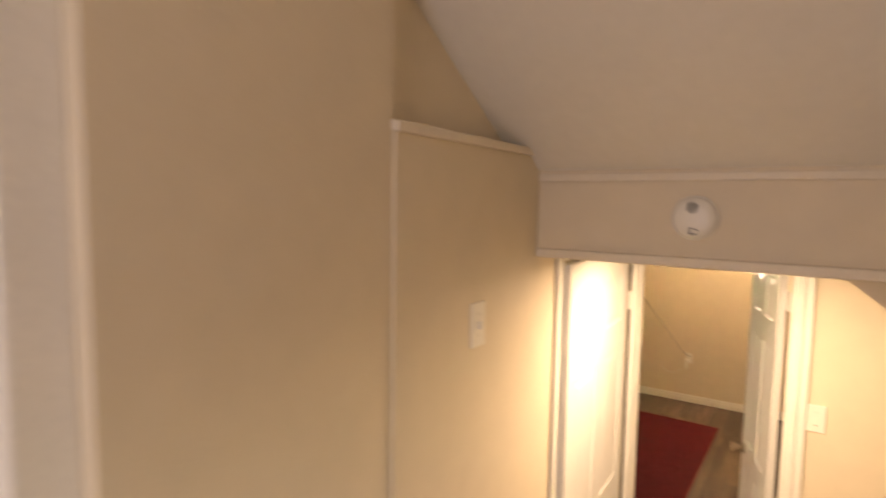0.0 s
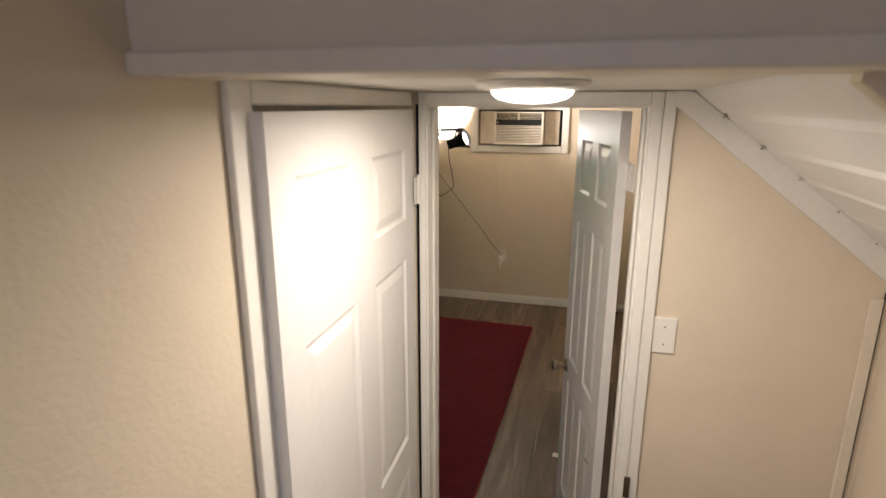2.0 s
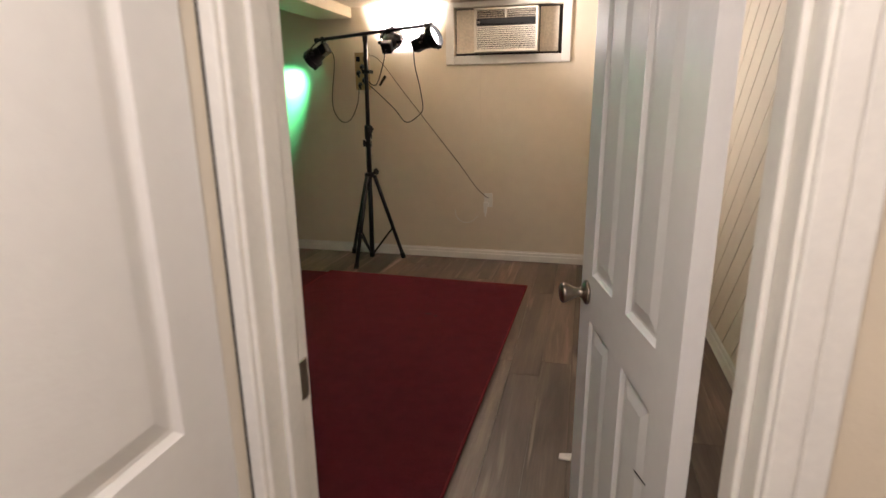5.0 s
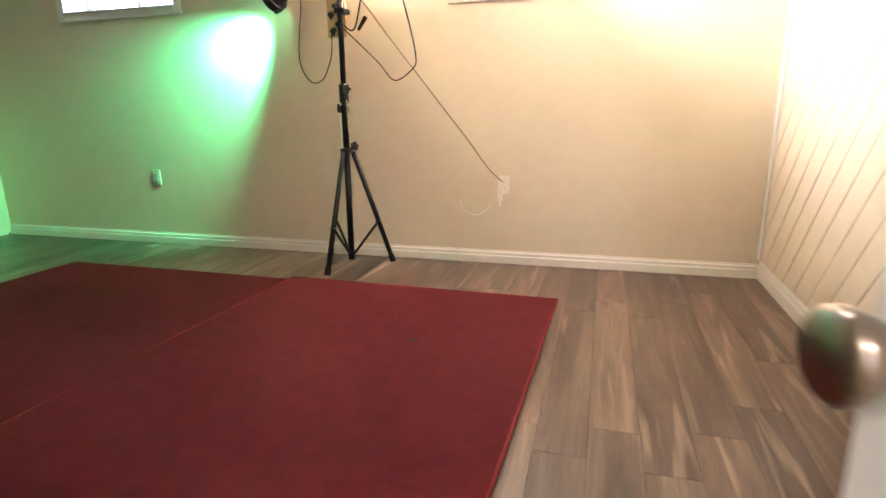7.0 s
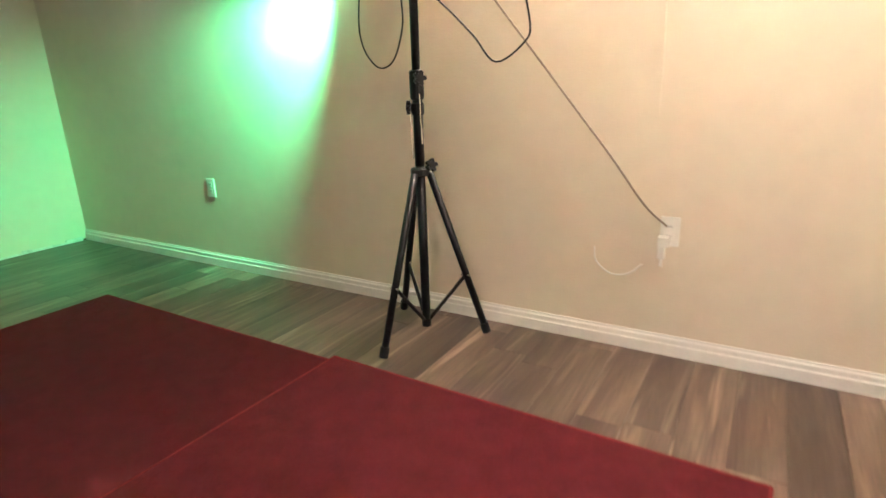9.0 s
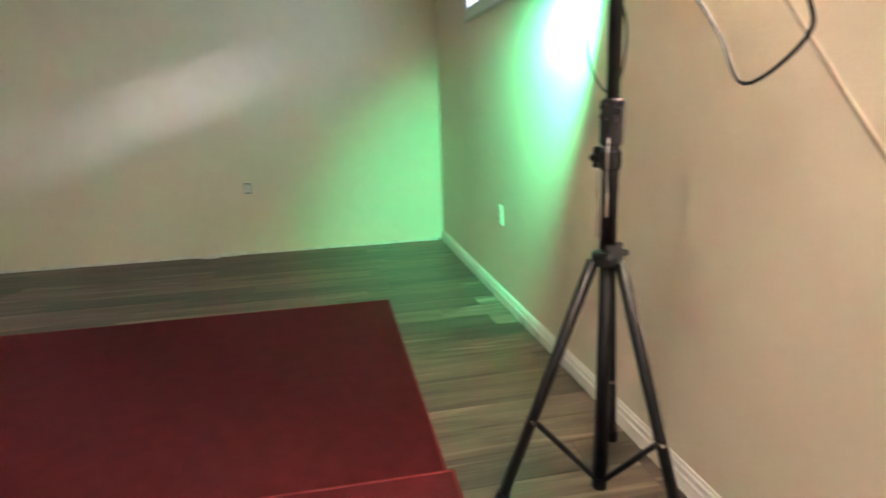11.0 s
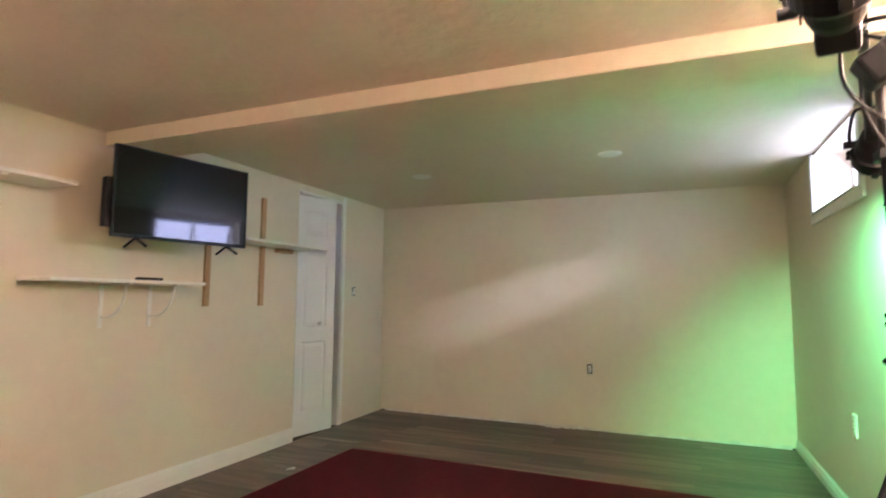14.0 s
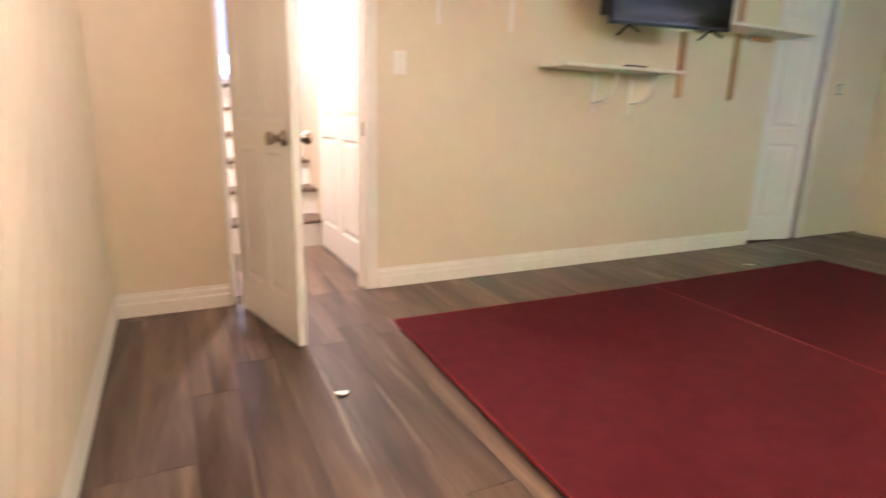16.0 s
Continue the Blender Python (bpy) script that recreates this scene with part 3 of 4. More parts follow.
# windows
win = thing("window_1", "small white basement window glowing with daylight", "window", kind="structure")
for args in ((0.93, 0.99, D - 0.018, D, 1.64, 2.098), (1.96, 2.02, D - 0.018, D, 1.64, 2.098), (0.99, 1.96, D - 0.018, D, 1.64, 1.70)):
    part("window_casing", box(NB(), *args, 0.004), TRIM, win)
part("window_sill", box(NB(), 0.985, 1.965, D - 0.03, D + 0.2, 1.698, 1.706, 0.002), TRIM, win)
bm = NB()
for args in ((0.99, 1.03, 1.70, 2.085), (1.92, 1.96, 1.70, 2.085), (1.03, 1.92, 1.706, 1.74), (1.03, 1.92, 2.05, 2.085), (1.46, 1.49, 1.74, 2.05)):
    box(bm, args[0], args[1], D + 0.20, D + 0.235, args[2], args[3])
part("window_frame", bm, TRIM, win)
for x0, x1 in ((1.03, 1.46), (1.49, 1.92)):
    p = part("pane", box(NB(), x0, x1, D + 0.215, D + 0.219, 1.74, 2.05), GLASS, win)
    p.visible_shadow = False

ac = thing("window_2", "basement window filled by a white frame and side panels", "window", kind="structure")
for args in ((3.92, 3.985, 1.585, 2.04), (4.815, 4.88, 1.585, 2.04), (3.985, 4.815, 1.585, 1.65), (3.985, 4.815, 2.0, 2.04)):
    part("window_casing", box(NB(), args[0], args[1], D - 0.02, D, args[2], args[3], 0.004), TRIM, ac)
for x0, x1 in ((4.0, 4.152), (4.648, 4.785)):
    part("filler_panel", box(NB(), x0, x1, D + 0.012, D + 0.05, 1.668, 1.985), ACBODY, ac, "stained beige filler panel")
part("backing", box(NB(), 3.985, 4.815, D + 0.06, D + 0.08, 1.65, 2.0), DARK, ac)
unit = thing("air_conditioner", "aged beige window air conditioner with slatted grille", "air conditioner")
ux0, ux1, uz0, uz1, uy = 4.158, 4.64, 1.668, 1.980, D - 0.09
bm = NB()
for a in ((ux0, ux0 + 0.018, uz0, uz1), (ux1 - 0.018, ux1, uz0, uz1), (ux0 + 0.018, ux1 - 0.018, uz0, uz0 + 0.022), (ux0 + 0.018, ux1 - 0.018, uz1 - 0.012, uz1)):
    box(bm, a[0], a[1], uy, D + 0.055, a[2], a[3], 0.003)
part("body", bm, ACWHITE, unit)
part("inside", box(NB(), ux0 + 0.02, ux1 - 0.02, uy + 0.03, D + 0.05, uz0 + 0.02, uz1 - 0.014), DARK, unit)
part("control_strip", box(NB(), ux0 + 0.019, ux1 - 0.019, uy + 0.002, uy + 0.03, uz1 - 0.118, uz1 - 0.074, 0.002), PLASTIC, unit, "dark control strip")
part("badge", box(NB(), ux0 + 0.026, ux0 + 0.046, uy + 0.0005, uy + 0.002, uz1 - 0.108, uz1 - 0.090), CHROME, unit)
for i in range(11):
    z = uz0 + 0.027 + i * 0.0148
    part("slat", box(NB(), ux0 + 0.018, ux1 - 0.018, uy + 0.004, uy + 0.024, z, z + 0.0085, 0.001), ACWHITE, unit)
for k in range(4):
    z = uz1 - 0.068 + k * 0.0145
    part("vent_blade", box(NB(), ux0 + 0.018, ux1 - 0.018, uy + 0.010, uy + 0.028, z, z + 0.004), ACBODY, unit)
part("divider", box(NB(), (ux0 + ux1) / 2 - 0.006, (ux0 + ux1) / 2 + 0.006, uy + 0.002, uy + 0.03, uz1 - 0.073, uz1 - 0.012), ACWHITE, unit)

# ---- carpets ----
def carpet(name, x0, x1, y0, y1, z, label, wob=0.004):
    c = thing(name, label, "carpet")
    bm = NB()
    nx, ny, h = 24, 36, 0.009
    r = random.Random(x0)
    def edge(i, k):
        x, y = x0 + (x1 - x0) * i / nx, y0 + (y1 - y0) * k / ny
        if i in (0, nx):
            x += r.uniform(-wob, wob)
        if k in (0, ny):
            y += r.uniform(-wob, wob)
        return x, y, z + h + 0.002 * noise.noise(Vector((x * 2, y * 2, z)))
    g = [[bm.verts.new(edge(i, k)) for k in range(ny + 1)] for i in range(nx + 1)]
    for i in range(nx):
        for k in range(ny):
            bm.faces.new((g[i][k], g[i + 1][k], g[i + 1][k + 1], g[i][k + 1]))
    rim = [g[i][0] for i in range(nx + 1)] + [g[nx][k] for k in range(1, ny + 1)] + [g[i][ny] for i in range(nx - 1, -1, -1)] + [g[0][k] for k in range(ny - 1, 0, -1)]
    low = [bm.verts.new((v.co.x, v.co.y, z)) for v in rim]
    for k in range(len(rim)):
        bm.faces.new((rim[k], low[k], low[(k + 1) % len(rim)], rim[(k + 1) % len(rim)]))
    bmesh.ops.recalc_face_normals(bm, faces=bm.faces)
    part("carpet_top", bm, RUG, c)
    bm = NB()
    loop = [(x0, y0), (x1, y0), (x1, y1), (x0, y1)]
    for (ax, ay), (bx, by) in zip(loop, loop[1:] + loop[:1]):
        rod(bm, (ax, ay, z + 0.006), (bx, by, z + 0.006), 0.006, seg=6)
    part("binding", bm, RUGEDGE, c, "frayed paler carpet edge")
    return c


west_carpet = carpet("carpet", 1.445, 3.25, 0.56, 3.035, 0.0005, "dark red carpet lying on laminate floor")
east_carpet = carpet("carpet", 3.085, 4.640, 0.56, 3.028, 0.0105, "dark red carpet overlapping its neighbour")
for c, x, y, turn in ((west_carpet, 2.35, 1.8, -0.5), (east_carpet, 3.855, 1.8, -1.5)):
    c.matrix_basis = Matrix.Translation((x, y, 0)) @ Matrix.Rotation(radians(turn), 4, "Z") @ Matrix.Translation((-x, -y, 0))

for x, y, a, b in ((4.11, 2.335, 0.022, 0.010), (4.165, 2.308, 0.010, 0.014)):
    outline = [(x + a * (1 + 0.35 * noise.noise(Vector((x * 9, k, 0)))) * math.cos(k * math.pi / 5), y + b * (1 + 0.35 * noise.noise(Vector((y * 9, k, 3)))) * math.sin(k * math.pi / 5)) for k in range(10)]
    st = part("stain", prism(NB(), outline, "z", 0.0195, 0.0222), STAIN, east_carpet, "small dark stain")

# ---- lamp stand ----
stand = thing("lighting_stand", "black tripod lighting stand with crossbar", "light stand")
foot0, crown = Vector((3.322, 3.437, 0.05)), Vector((3.362, 3.388, 1.80))
def along(z):
    return foot0 + (crown - foot0) * ((z - foot0.z) / (crown.z - foot0.z))
part("lower_pole", rod(NB(), foot0, along(0.76), 0.019), BLACK, stand, smooth=True)
part("middle_pole", rod(NB(), along(0.76), along(1.10), 0.0205), BLACK, stand, smooth=True)
part("upper_pole", rod(NB(), along(1.10), along(1.79), 0.0165), BLACK, stand, smooth=True)
part("pole_foot", rod(NB(), along(0.04), along(0.075), 0.021), PLASTIC, stand)
for z, r, h in ((0.735, 0.040, 0.035), (1.075, 0.0285, 0.11), (0.985, 0.0265, 0.05)):
    part("collar", lathe(NB(), [(r * 0.85, -h / 2), (r, -h / 2 + 0.006), (r, h / 2 - 0.006), (r * 0.8, h / 2)], Matrix.Translation(along(z)), 16), PLASTIC, stand)
def star_knob(p, way):
    way = Vector(way).normalized()
    q = Vector(p) + way * 0.035
    bm = rod(NB(), p, q, 0.006, seg=8)
    turn = way.to_track_quat("Z", "Y").to_matrix().to_4x4()
    for k in range(5):
        a = 2 * math.pi * k / 5
        off = turn @ Vector((0.019 * math.cos(a), 0.019 * math.sin(a), 0))
        rod(bm, q + off - way * 0.007, q + off + way * 0.008, 0.009, seg=8)
    rod(bm, q - way * 0.008, q + way * 0.010, 0.017, seg=10)
    part("star_knob", bm, PLASTIC, stand, "black plastic star knob")
star_knob(along(1.10), (0.8, -0.6, 0))
star_knob(along(0.99), (-0.9, -0.45, 0))
star_knob(along(0.755) + Vector((0.03, 0, 0)), (0.9, -0.3, 0.3))
for z, side in ((0.98, Vector((-0.022, -0.02, 0))), (1.04, Vector((0.024, -0.02, 0)))):
    p = along(z) + side
    part("chain", tube(NB(), [p, p + Vector((0.004, -0.004, -0.04)), p + Vector((0, 0, -0.10)), p + Vector((0.004, 0, -0.13))], 0.0022), CHROME, stand, "hanging steel safety chain")
    part("pin", rod(NB(), p + Vector((0.004, 0, -0.13)), p + Vector((0.004, 0, -0.19)), 0.0035, seg=8), CHROME, stand, "steel locking pin")
for fx, fy in ((3.297, 3.14), (3.565, 3.55), (3.075, 3.615)):
    foot = Vector((fx, fy, 0.012))
    out = (foot - foot0).xy.normalized()
    top = along(0.73) + Vector((out.x * 0.038, out.y * 0.038, 0))
    leg = part("leg", rod(NB(), top, foot, 0.0152), BLACK, stand, smooth=True)
    way = (foot - top).normalized()
    part("rubber_foot", rod(NB(), foot - way * 0.045, foot + way * 0.0, 0.0195), PLASTIC, leg, "black rubber foot")
    mid = top + (foot - top) * 0.62
    part("brace", rod(NB(), along(0.075) + Vector((out.x * 0.018, out.y * 0.018, 0)), mid, 0.0085, seg=8), BLACK, stand)
    part("rivet", rod(NB(), mid - Vector((0.019, 0.006, 0)), mid + Vector((0.019, -0.006, 0)), 0.006, seg=8), CHROME, stand)
BAR_W, BAR_E = Vector((2.915, 3.48, 1.785)), Vector((3.93, 3.20, 1.825))
part("crossbar", rod(NB(), BAR_W, BAR_E, 0.0135), BLACK, stand, smooth=True)
part("crossbar_joint", rod(NB(), along(1.75), along(1.815), 0.021), BLACK, stand)
for p in (BAR_W, BAR_E):
    part("end_cap", rod(NB(), p - (BAR_E - BAR_W).normalized() * 0.012, p + (BAR_E - BAR_W).normalized() * 0.012, 0.017), PLASTIC, stand)


def stage_light(c, aim, bar_point, lens, label):
    """A can lamp: flared front, rear housing, gel clips, yoke and clamp."""
    s = thing("stage_light", label, "stage light", "cans on the crossbar")
    turn = Matrix.Translation(c) @ aim.to_track_quat("Z", "Y").to_matrix().to_4x4() @ Matrix.Scale(0.93, 4)
    bm = lathe(NB(), [(0.048, -0.05), (0.058, -0.02), (0.064, 0.015), (0.074, 0.04), (0.084, 0.044), (0.084, 0.096), (0.078, 0.098), (0.072, 0.062), (0.02, 0.060)], turn, 28)
    can = part("can", bm, BLACK, s, smooth=False)
    part("lens", lathe(NB(), [(0.070, 0.064), (0.062, 0.070), (0.03, 0.074), (0.004, 0.076)], turn, 28), lens, s, "glowing lamp lens", True)
    bm = NB()
    box(bm, -0.042, 0.042, -0.045, 0.045, -0.115, -0.045, 0.010)
    bm.transform(turn)
    part("rear_housing", bm, BLACK, s)
    for k in range(4):
        bm = NB()
        box(bm, -0.011, 0.011, 0.080, 0.097, 0.060, 0.094, 0.002)
        bm.transform(turn @ Matrix.Rotation(radians(90 * k + 10), 4, "Z"))
        part("gel_clip", bm, BLACK, s)
    for k in range(4):
        bm = NB()
        box(bm, -0.016, 0.016, 0.0600, 0.0655, -0.028 + k * 0.011, -0.023 + k * 0.011)
        bm.transform(turn @ Matrix.Rotation(radians(90), 4, "Z"))
        part("vent_slot", bm, CHROME, s)
    side = aim.cross(Vector((0, 0, 1))).normalized()
    b = Vector(bar_point)
    for sg in (-1, 1):
        p = c + side * sg * 0.077
        part("yoke_arm", tube(NB(), [p, p + Vector((0, 0, 0.045)), b + side * sg * 0.035 - Vector((0, 0, 0.012)), b - Vector((0, 0, 0.014))], 0.006), BLACK, s)
        part("tilt_knob", rod(NB(), c + side * sg * 0.062, c + side * sg * 0.097, 0.013, seg=12), PLASTIC, s)
    part("clamp", rod(NB(), b - Vector((0, 0, 0.024)), b + Vector((0, 0, 0.02)), 0.012, seg=10), BLACK, s)
    return s


def on_bar(f):
    return BAR_W + (BAR_E - BAR_W) * f
stage_light(GREEN_CAN, GREEN_AIM, on_bar(0.055), GREENLENS, "black can light throwing green light on the wall")
stage_light(MIDDLE_CAN, MIDDLE_AIM, on_bar(0.65), LENS, "black can light aimed up at the wall")
stage_light(EAST_CAN, EAST_AIM, on_bar(0.96), LENS, "black can light with glaring white lens")

# socket board strapped to the stand with plugs and cords
board = thing("socket_board", "varnished plywood socket board with black plugs", "power strip")
BX, BY = 3.30, 3.455
part("panel", box(NB(), BX - 0.06, BX + 0.06, BY, BY + 0.02, 1.40, 1.68, 0.003), BOARD, board)
part("strap", box(NB(), BX + 0.03, BX + 0.09, BY - 0.085, BY - 0.0005, 1.52, 1.545), PLASTIC, board, "black strap holding board to pole")
for x, z in ((-0.03, 1.63), (0.028, 1.63)):
    part("socket", box(NB(), BX + x - 0.015, BX + x + 0.015, BY - 0.006, BY, z - 0.018, z + 0.018), PLASTIC, board)
for z, dx in ((1.575, 0.0), (1.53, -0.03), (1.475, 0.015), (1.44, -0.02)):
    bm = rod(NB(), (BX + dx, BY, z), (BX + dx + 0.01, BY - 0.045, z - 0.01), 0.019, 0.012)
    rod(bm, (BX + dx + 0.01, BY - 0.04, z - 0.01), (BX + dx + 0.025, BY - 0.055, z - 0.035), 0.011, 0.007)
    part("plug", bm, PLASTIC, board, "black plug")


def cable(points, r, mat, label):
    return solid("cable", tube(NB(), points, r), mat, label, "cable", "thing", True)


wall = D - 0.012
gr = GREEN_CAN - GREEN_AIM * 0.112
er = EAST_CAN - EAST_AIM * 0.112
mr = MIDDLE_CAN - MIDDLE_AIM * 0.112
cable([gr, gr + Vector((0.04, 0.02, -0.10)), (3.01, 3.50, 1.30), (3.06, 3.53, 1.16), (3.15, 3.53, 1.17), (3.23, 3.50, 1.30), (BX - 0.02, BY - 0.03, 1.42)], 0.0035, PLASTIC, "thin black lamp cable hanging in a loop")
cable([er, er + Vector((0.0, 0.02, -0.12)), (3.79, 3.37, 1.42), (3.775, 3.50, 1.28), (3.745, 3.535, 1.215), (3.632, 3.52, 1.148), (3.53, 3.535, 1.25), (3.415, 3.53, 1.36), (BX + 0.03, BY - 0.04, 1.47)], 0.004, PLASTIC, "thin black lamp cable hanging in a loop")
cable([mr, mr + Vector((-0.03, 0.02, -0.10)), (3.42, 3.44, 1.44), (3.36, 3.43, 1.46), (BX + 0.015, BY - 0.045, 1.55)], 0.0045, PLASTIC, "black lamp cable with inline plug")
part_plug = thing("inline_plug", "black inline plug hanging on the lamp cable", "plug")
part("plug_body", rod(NB(), (3.50, 3.43, 1.50), (3.45, 3.43, 1.43), 0.013, 0.009, 10), PLASTIC, part_plug)
cable([(BX + 0.03, BY - 0.03, 1.66), (3.42, 3.50, 1.63), (3.595, 3.533, 1.40), (3.748, 3.559, 1.20), (3.90, 3.585, 1.0), (4.053, 3.612, 0.80), (4.18, 3.637, 0.62), (4.262, D - 0.03, 0.535)], 0.0042, CORD, "brown extension cord stretched down to the outlet")
cable([(3.99, wall, 0.42), (4.0, wall, 0.36), (4.06, wall, 0.315), (4.13, wall, 0.325), (4.18, wall, 0.37)], 0.003, WHITECORD, "short white cord stub looped on wall")


cable([(4.195, D - 0.06, 1.665), (4.20, wall, 1.60), (4.197, wall, 1.35), (4.203, wall, 1.12), (4.20, wall, 0.95)], 0.0022, CREAM, "thin painted cord hanging below the air conditioner")


def wall_plate(name, centre, normal, label, w=0.07, h=0.115, holes="outlet", mat=None):
    m = Matrix.Translation(centre) @ Vector(normal).to_track_quat("-Y", "Z").to_matrix().to_4x4()
    p = thing(name, label, "outlet" if holes == "outlet" else "switch", m=m)
    part("plate", box(NB(), -w / 2, w / 2, -0.007, 0.001, -h / 2, h / 2, 0.003), mat or PLATE, p)
    if holes == "outlet":
        for s in (-1, 1):
            part("socket", box(NB(), -0.017, 0.017, -0.0095, -0.007, s * 0.02 - 0.014, s * 0.02 + 0.014, 0.001), PLATE, p)
            for dx in (-0.006, 0.006):
                part("slot", box(NB(), dx - 0.0012, dx + 0.0012, -0.0102, -0.0095, s * 0.02 - 0.003, s * 0.02 + 0.007), DARK, p)
    if holes == "switch":
        part("toggle", box(NB(), -0.006, 0.006, -0.018, -0.007, -0.012, 0.010, 0.002), PLATE, p)
    if holes in ("switch", "blank"):
        for s in (-1, 1):
            part("screw", rod(NB(), (0, -0.0085, s * 0.03), (0, -0.007, s * 0.03), 0.0024, seg=10), CHROME, p)
    if holes == "open":
        # raised near-black block in place of the recess and its shade
        part("box_opening", box(NB(), -0.022, 0.022, -0.0085, -0.007, -0.042, 0.042), DARK, p, "near-black block painting the shade of the open wall box")
        part("device", box(NB(), -0.014, 0.014, -0.011, -0.0085, -0.032, 0.032), PLATE, p, "unfinished socket body")
    return p


wall_plate("outlet", (4.27, D, 0.51), (0, -1, 0), "white wall outlet with plugs and cord")
plug = thing("adapter", "white plug adapter with a charger below", "adapter")
part("block", box(NB(), 4.234, 4.276, D - 0.045, D - 0.0105, 0.455, 0.495, 0.004), PLATE, plug)
part("charger", box(NB(), 4.236, 4.262, D - 0.038, D - 0.012, 0.405, 0.456, 0.004), PLATE, plug)
part("stub", rod(NB(), (4.249, D - 0.025, 0.405), (4.249, D - 0.025, 0.375), 0.006, seg=8), PLATE, plug)
wall_plate("outlet", (1.61, D, 0.51), (0, -1, 0), "white wall outlet on the window wall")
wall_plate("outlet", (0, 2.13, 0.535), (1, 0, 0), "bare outlet without its cover plate", 0.052, 0.095, "open")
wall_plate("light_switch", (0.58, 0, 1.21), (0, 1, 0), "bare switch box beside the closet", 0.052, 0.095, "open")
wall_plate("light_switch", (4.38, 0, 1.19), (0, 1, 0), "white toggle switch beside the doorway", holes="switch")
wall_plate("cover_plate", (5.352, -0.125, 1.325), (0, -1, 0), "blank white cover plate beside door frame", 0.072, 0.122, "blank")
wall_plate("light_switch", (LX, -1.675, 1.912), (1, 0, 0), "white stair light switch with toggle", 0.075, 0.125, "switch")

# smoke detector on the header
sd = thing("smoke_detector", "round ivory smoke detector on the header", "smoke detector")
sm = Matrix.Translation((4.99, -1.27, 2.215)) @ Euler((radians(90), 0, 0)).to_matrix().to_4x4()
part("base", lathe(NB(), [(0.064, 0), (0.064, 0.012), (0.060, 0.014)], sm, 32), PLATE, sd)
part("cover", lathe(NB(), [(0.060, 0.014), (0.060, 0.026), (0.052, 0.034), (0.03, 0.037), (0.004, 0.038)], sm, 32), PLATE, sd, smooth=True)
for k in range(5):
    bm = NB()
    box(bm, -0.017 + k * 0.006, -0.0145 + k * 0.006, 0.018 - (2 - abs(k - 2)) * 0.003, 0.040 + (2 - abs(k - 2)) * 0.003, 0.034, 0.0385)
    bm.transform(sm @ Matrix.Translation((-0.006, 0, 0)) @ Matrix.Rotation(radians(-10), 4, "Z"))
    part("vent_slot", bm, DARK, sd)
bm = NB()
for a in ((-0.010, -0.008, -0.045, -0.028), (-0.010, 0.006, -0.030, -0.028), (0.004, 0.012, -0.034, -0.0315), (-0.010, 0.010, -0.046, -0.044)):
    box(bm, a[0], a[1], a[2], a[3], 0.035, 0.0385)
bm.transform(sm)
part("test_mark", bm, DARK, sd)

# ceiling lamps
dome = thing("ceiling_light", "lit frosted dome ceiling light on the landing", "ceiling light")
dm = Matrix.Translation((4.97, -0.80, LAND_CEIL))
part("base_ring", lathe(NB(), [(0.108, -0.001), (0.108, -0.008), (0.104, -0.014), (0.08, -0.018)], dm, 36), TRIM, dome)
d = part("diffuser", lathe(NB(), [(0.078, -0.018), (0.076, -0.024), (0.066, -0.032), (0.045, -0.038), (0.02, -0.041), (0.002, -0.041)], dm, 36), DOME, dome, "glowing frosted glass", True)
d.visible_shadow = False
for x, y, z, lit in ((4.605, 1.11, EAST_CEIL, True), (1.46, 2.49, WEST_CEIL, False), (1.29, 1.05, WEST_CEIL, False), (4.545, 2.62, EAST_CEIL, False)):
    rl = thing("recessed_light", "lit recessed ceiling downlight" if lit else "unlit recessed ceiling downlight", "ceiling light", "recessed downlights")
    rm = Matrix.Translation((x, y, z))
    part("trim_ring", lathe(NB(), [(0.075, -0.0005), (0.072, -0.006), (0.056, -0.008)], rm, 28), TRIM, rl)
    p = part("lamp_face", lathe(NB(), [(0.054, -0.008), (0.05, -0.0095), (0.004, -0.010)], rm, 28), RECESSED if lit else PLATE, rl)
    p.visible_shadow = False

# ---- shelves, posts and television on the south wall ----
def shelf(name, x0, x1, z, depth, label, bracket_xs, curved):
    s = thing(name, label, "shelf", "wall shelves")
    part("board", box(NB(), x0, x1, 0.002, depth, z - 0.018, z, 0.002), SHELFTOP, s)
    for x in bracket_xs:
        if curved:
            pts = [(x, 0.012, z - 0.20), (x, 0.10, z - 0.19), (x, 0.175, z - 0.12), (x, 0.20, z - 0.022)]
            b = part("bracket", tube(NB(), pts, 0.007), BRACKET, s, "curved white bracket")
            part("upright", box(NB(), x - 0.012, x + 0.012, 0.0005, 0.008, z - 0.26, z - 0.019), BRACKET, b)
            part("top_arm", box(NB(), x - 0.010, x + 0.010, 0.002, depth - 0.02, z - 0.026, z - 0.0185), BRACKET, b)
        else:
            bm = box(NB(), x - 0.012, x + 0.012, 0.0005, 0.007, z - 0.30, z - 0.0185)
            box(bm, x - 0.012, x + 0.012, 0.0075, depth - 0.03, z - 0.025, z - 0.0185)
            prism(bm, [(0.008, z - 0.16), (0.008, z - 0.15), (depth - 0.07, z - 0.026), (depth - 0.06, z - 0.026)], "x", x - 0.004, x + 0.004)
            part("bracket", bm, BRACKET, s, "white folded-steel bracket")
    return s


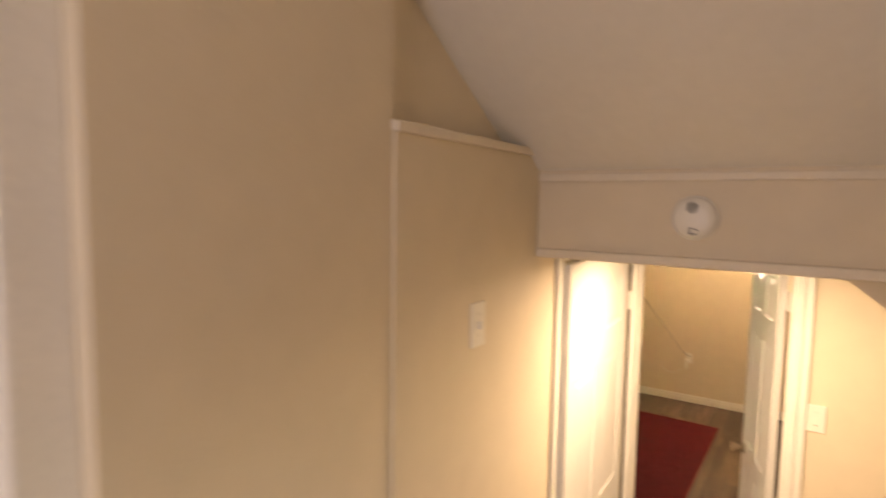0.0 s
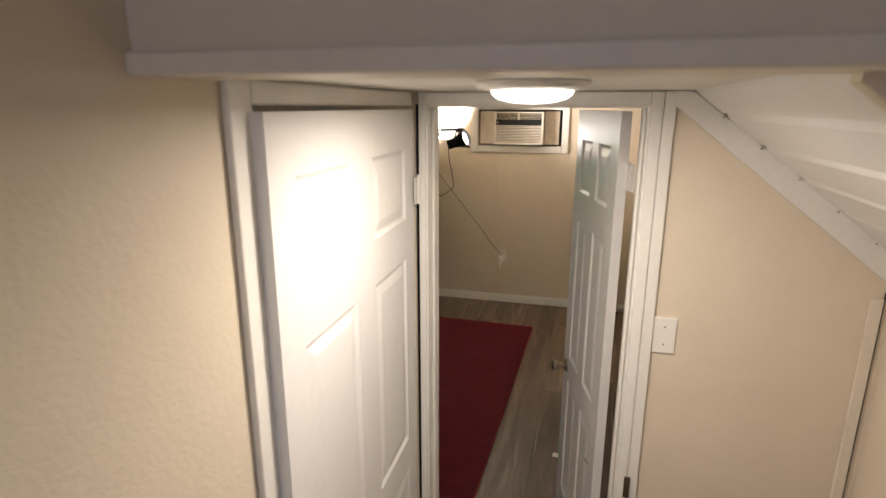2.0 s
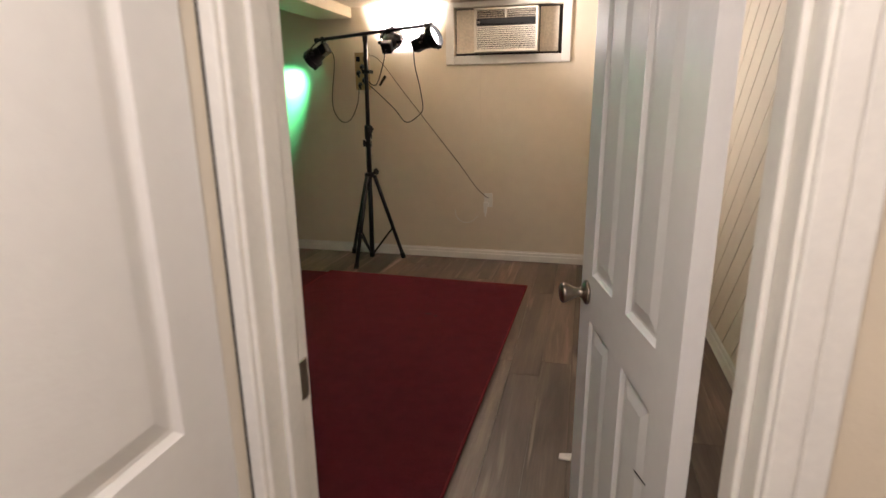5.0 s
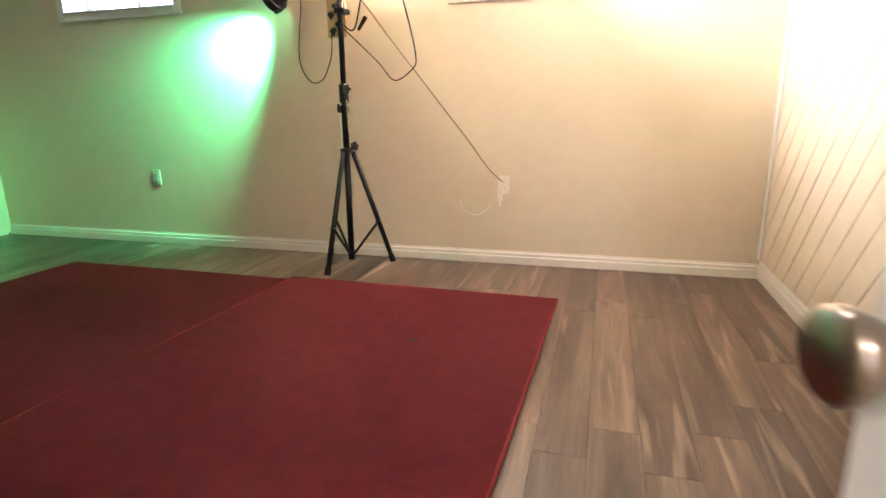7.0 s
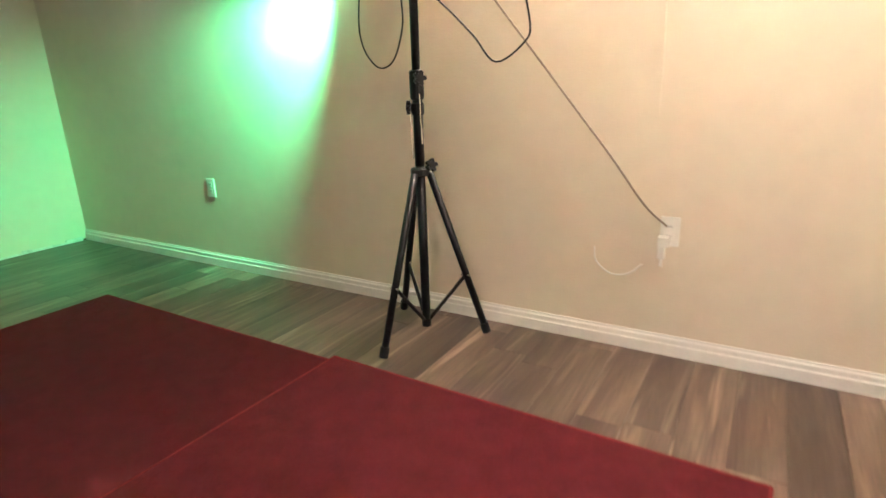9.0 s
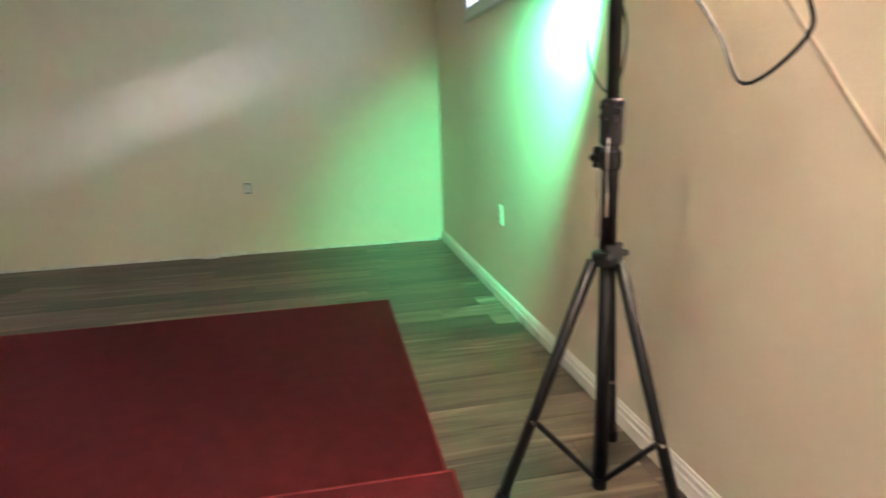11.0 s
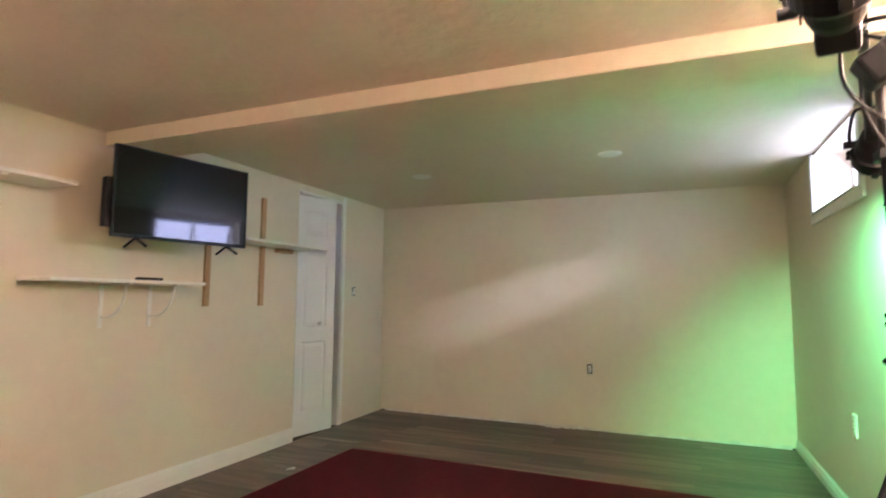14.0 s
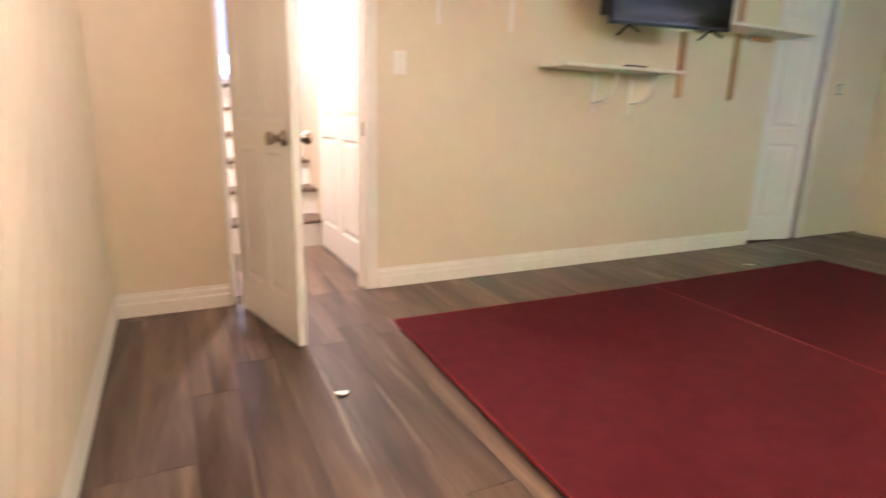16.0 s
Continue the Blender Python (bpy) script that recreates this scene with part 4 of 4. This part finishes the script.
shelf("wall_shelf", 3.42, 4.42, 1.69, 0.25, "long white shelf on white steel brackets", (3.72, 4.17), False)
shelf("wall_shelf", 2.62, 3.52, 1.232, 0.25, "white shelf on curved white brackets", (2.80, 3.10), True)
shelf("wall_shelf", 1.37, 2.30, 1.545, 0.26, "white shelf fixed across raw pine posts", (), False)
part_shelf = thing("remote_control", "small black remote lying on the shelf", "remote control")
part("body", box(NB(), 2.86, 3.01, 0.14, 0.18, 1.233, 1.25, 0.005), PLASTIC, part_shelf)
for x, z0, z1 in ((1.865, 1.085, 1.895), (2.385, 1.085, 1.50)):
    p = thing("shelf_post", "raw pine batten screwed to the wall", "wooden post", "pine battens")
    bm = box(NB(), x - 0.022, x + 0.022, 0.0005, 0.0018 + 0.018, z0, z1, 0.003)
    part("batten", bm, PINE, p)
    for z in (z0 + 0.06, z1 - 0.08):
        part("screw", rod(NB(), (x, 0.019, z), (x, 0.0225, z), 0.005, seg=8), CHROME, p)
part("cleat", box(NB(), 1.55, 1.72, 0.002, 0.05, 1.495, 1.526, 0.003), PINE, p, "short pine cleat under the shelf")

TV = Matrix.Translation((2.865, 0.33, 1.685)) @ Matrix.Rotation(radians(-10.8), 4, "Z") 
tv = thing("television", "black flat television on a wall arm, switched off", "television", m=TV)
tw, th = 0.395, 0.238
part("back_shell", box(NB(), -tw + 0.02, tw - 0.02, -0.045, -0.006, -th + 0.03, th - 0.05, 0.012), PLASTIC, tv)
bm = NB()
for a in ((-tw, -tw + 0.009, -th, th), (tw - 0.009, tw, -th, th), (-tw + 0.009, tw - 0.009, th - 0.009, th), (-tw + 0.009, tw - 0.009, -th, -th + 0.018)):
    box(bm, a[0], a[1], -0.012, 0.012, a[2], a[3], 0.0015)
part("bezel", bm, PLASTIC, tv)
part("screen", box(NB(), -tw + 0.009, tw - 0.009, -0.008, 0.008, -th + 0.018, th - 0.009), SCREEN, tv, "glossy black screen")
for s in (-1, 1):
    bm = NB()
    rod(bm, (s * 0.27, 0.0, -th + 0.002), (s * 0.27 - 0.02, 0.075, -th - 0.045), 0.007, seg=8)
    rod(bm, (s * 0.27, 0.0, -th + 0.002), (s * 0.27 + 0.02, -0.07, -th - 0.045), 0.007, seg=8)
    part("foot", bm, PLASTIC, tv, "splayed black plastic foot")
part("side_box", box(NB(), tw - 0.03, tw + 0.022, -0.07, -0.02, -th + 0.05, th - 0.17, 0.006), PLASTIC, tv)
arm = NB()
box(arm, -0.11, 0.11, -0.060, -0.046, -0.10, 0.10)
part("mount_plate", arm, BLACK, tv)
part("mount_arm", rod(NB(), (0.0, -0.06, 0), (-0.02, -0.30, 0.01), 0.018), BLACK, tv)

# coat hook on the boarded wall
hook = thing("coat_hook", "black coat hook on a brown wooden block", "hook")
part("block", box(NB(), W - 0.032, W - 0.0105, 2.53, 2.60, 1.765, 1.84, 0.004), DARKWOOD, hook, "brown wooden block")
part("hook_arm", tube(NB(), [(W - 0.03, 2.565, 1.815), (W - 0.075, 2.565, 1.81), (W - 0.095, 2.565, 1.822), (W - 0.10, 2.565, 1.845)], 0.006), BLACK, hook)

# scraps on the floor
for name, x, y, s, label in (("plaster_scrap", 2.02, 0.46, 0.028, "small white scrap on the laminate"), ("paper_scrap", 5.01, 1.08, 0.023, "torn white paper scrap on the laminate")):
    bm = NB()
    vs = [bm.verts.new((x + s * a, y + s * b, c)) for a, b, c in ((-1, -0.6, 0.001), (0.9, -0.8, 0.003), (1.1, 0.5, 0.012), (-0.2, 0.8, 0.004), (-0.9, 0.4, 0.008))]
    f = bm.faces.new(vs)
    top = bmesh.ops.extrude_face_region(bm, geom=[f])
    bmesh.ops.translate(bm, verts=[v for v in top["geom"] if isinstance(v, bmesh.types.BMVert)], vec=(0, 0, 0.004))
    bmesh.ops.recalc_face_normals(bm, faces=bm.faces)
    solid(name, bm, PLATE, label, "scrap", "thing")

# ---- diagonal boards on the east wall ----
east = bpy.data.objects["wall_east"]
pitch, lean = 0.135, math.tan(radians(52))
def clip(poly, inside, cross):
    out = []
    for a, b in zip(poly, poly[1:] + poly[:1]):
        ia, ib = inside(a), inside(b)
        if ia:
            out.append(a)
        if ia != ib:
            out.append(cross(a, b))
    return out
def cut(poly, axis, limit, sign):
    def ins(p):
        return sign * (p[axis] - limit) <= 1e-9
    def cr(a, b):
        t = (limit - a[axis]) / (b[axis] - a[axis])
        return (a[0] + (b[0] - a[0]) * t, a[1] + (b[1] - a[1]) * t)
    return clip(poly, ins, cr) if poly else poly
step = pitch / math.sin(math.atan(lean))
k = -1
while k * step < D + 1.7:
    y0, y1 = k * step + 0.004, (k + 1) * step - 0.004
    poly = [(y0, 0.11), (y1, 0.11), (y1 - 1.935 / lean, 2.045), (y0 - 1.935 / lean, 2.045)]
    poly = cut(cut(poly, 0, 0.0, -1), 0, D - 0.001, 1)
    if len(poly) > 2:
        part("board", prism(NB(), poly, "x", W - 0.010, W), CREAM, east)
    k += 1

solid("corner_trim", box(NB(), W - 0.024, W - 0.0105, D - 0.05, D - 0.003, 0.112, 2.04, 0.003), TRIM, "white corner strip beside the diagonal boards", "trim")

# ---- laminate planks ----
floor = bpy.data.objects["floor"]
shapes = {}
rng = random.Random(11)
pw, pl = 0.152, 1.22
def plank(x0, x1, y0, y1):
    key = (round(x1 - x0, 3), round(y1 - y0, 3))
    if key not in shapes:
        bm = box(NB(), 0.0008, key[0] - 0.0008, 0.0008, key[1] - 0.0008, -0.006, 0)
        shapes[key] = mesh("plank", bm, PLANK)
    ob = new("plank", shapes[key])
    ob.parent = floor
    ob.location = (x0, y0, 0)
for i in range(40):
    x0, x1 = i * pw, min((i + 1) * pw, W)
    if x0 >= W - 0.01:
        break
    y = -rng.uniform(0.0, 1.15)
    while y < D:
        a, b = max(y, 0.0), min(y + pl, D)
        if b - a > 0.03:
            plank(x0, x1, a, b)
        y += pl
for i in range(11):
    x0 = LX - 0.1 + i * pw
    if x0 < 6.0:
        plank(x0, x0 + pw, FIRST, 0.0) if DOOR_W - 0.05 < x0 < DOOR_E - 0.15 else plank(x0, x0 + pw, FIRST, -0.125)
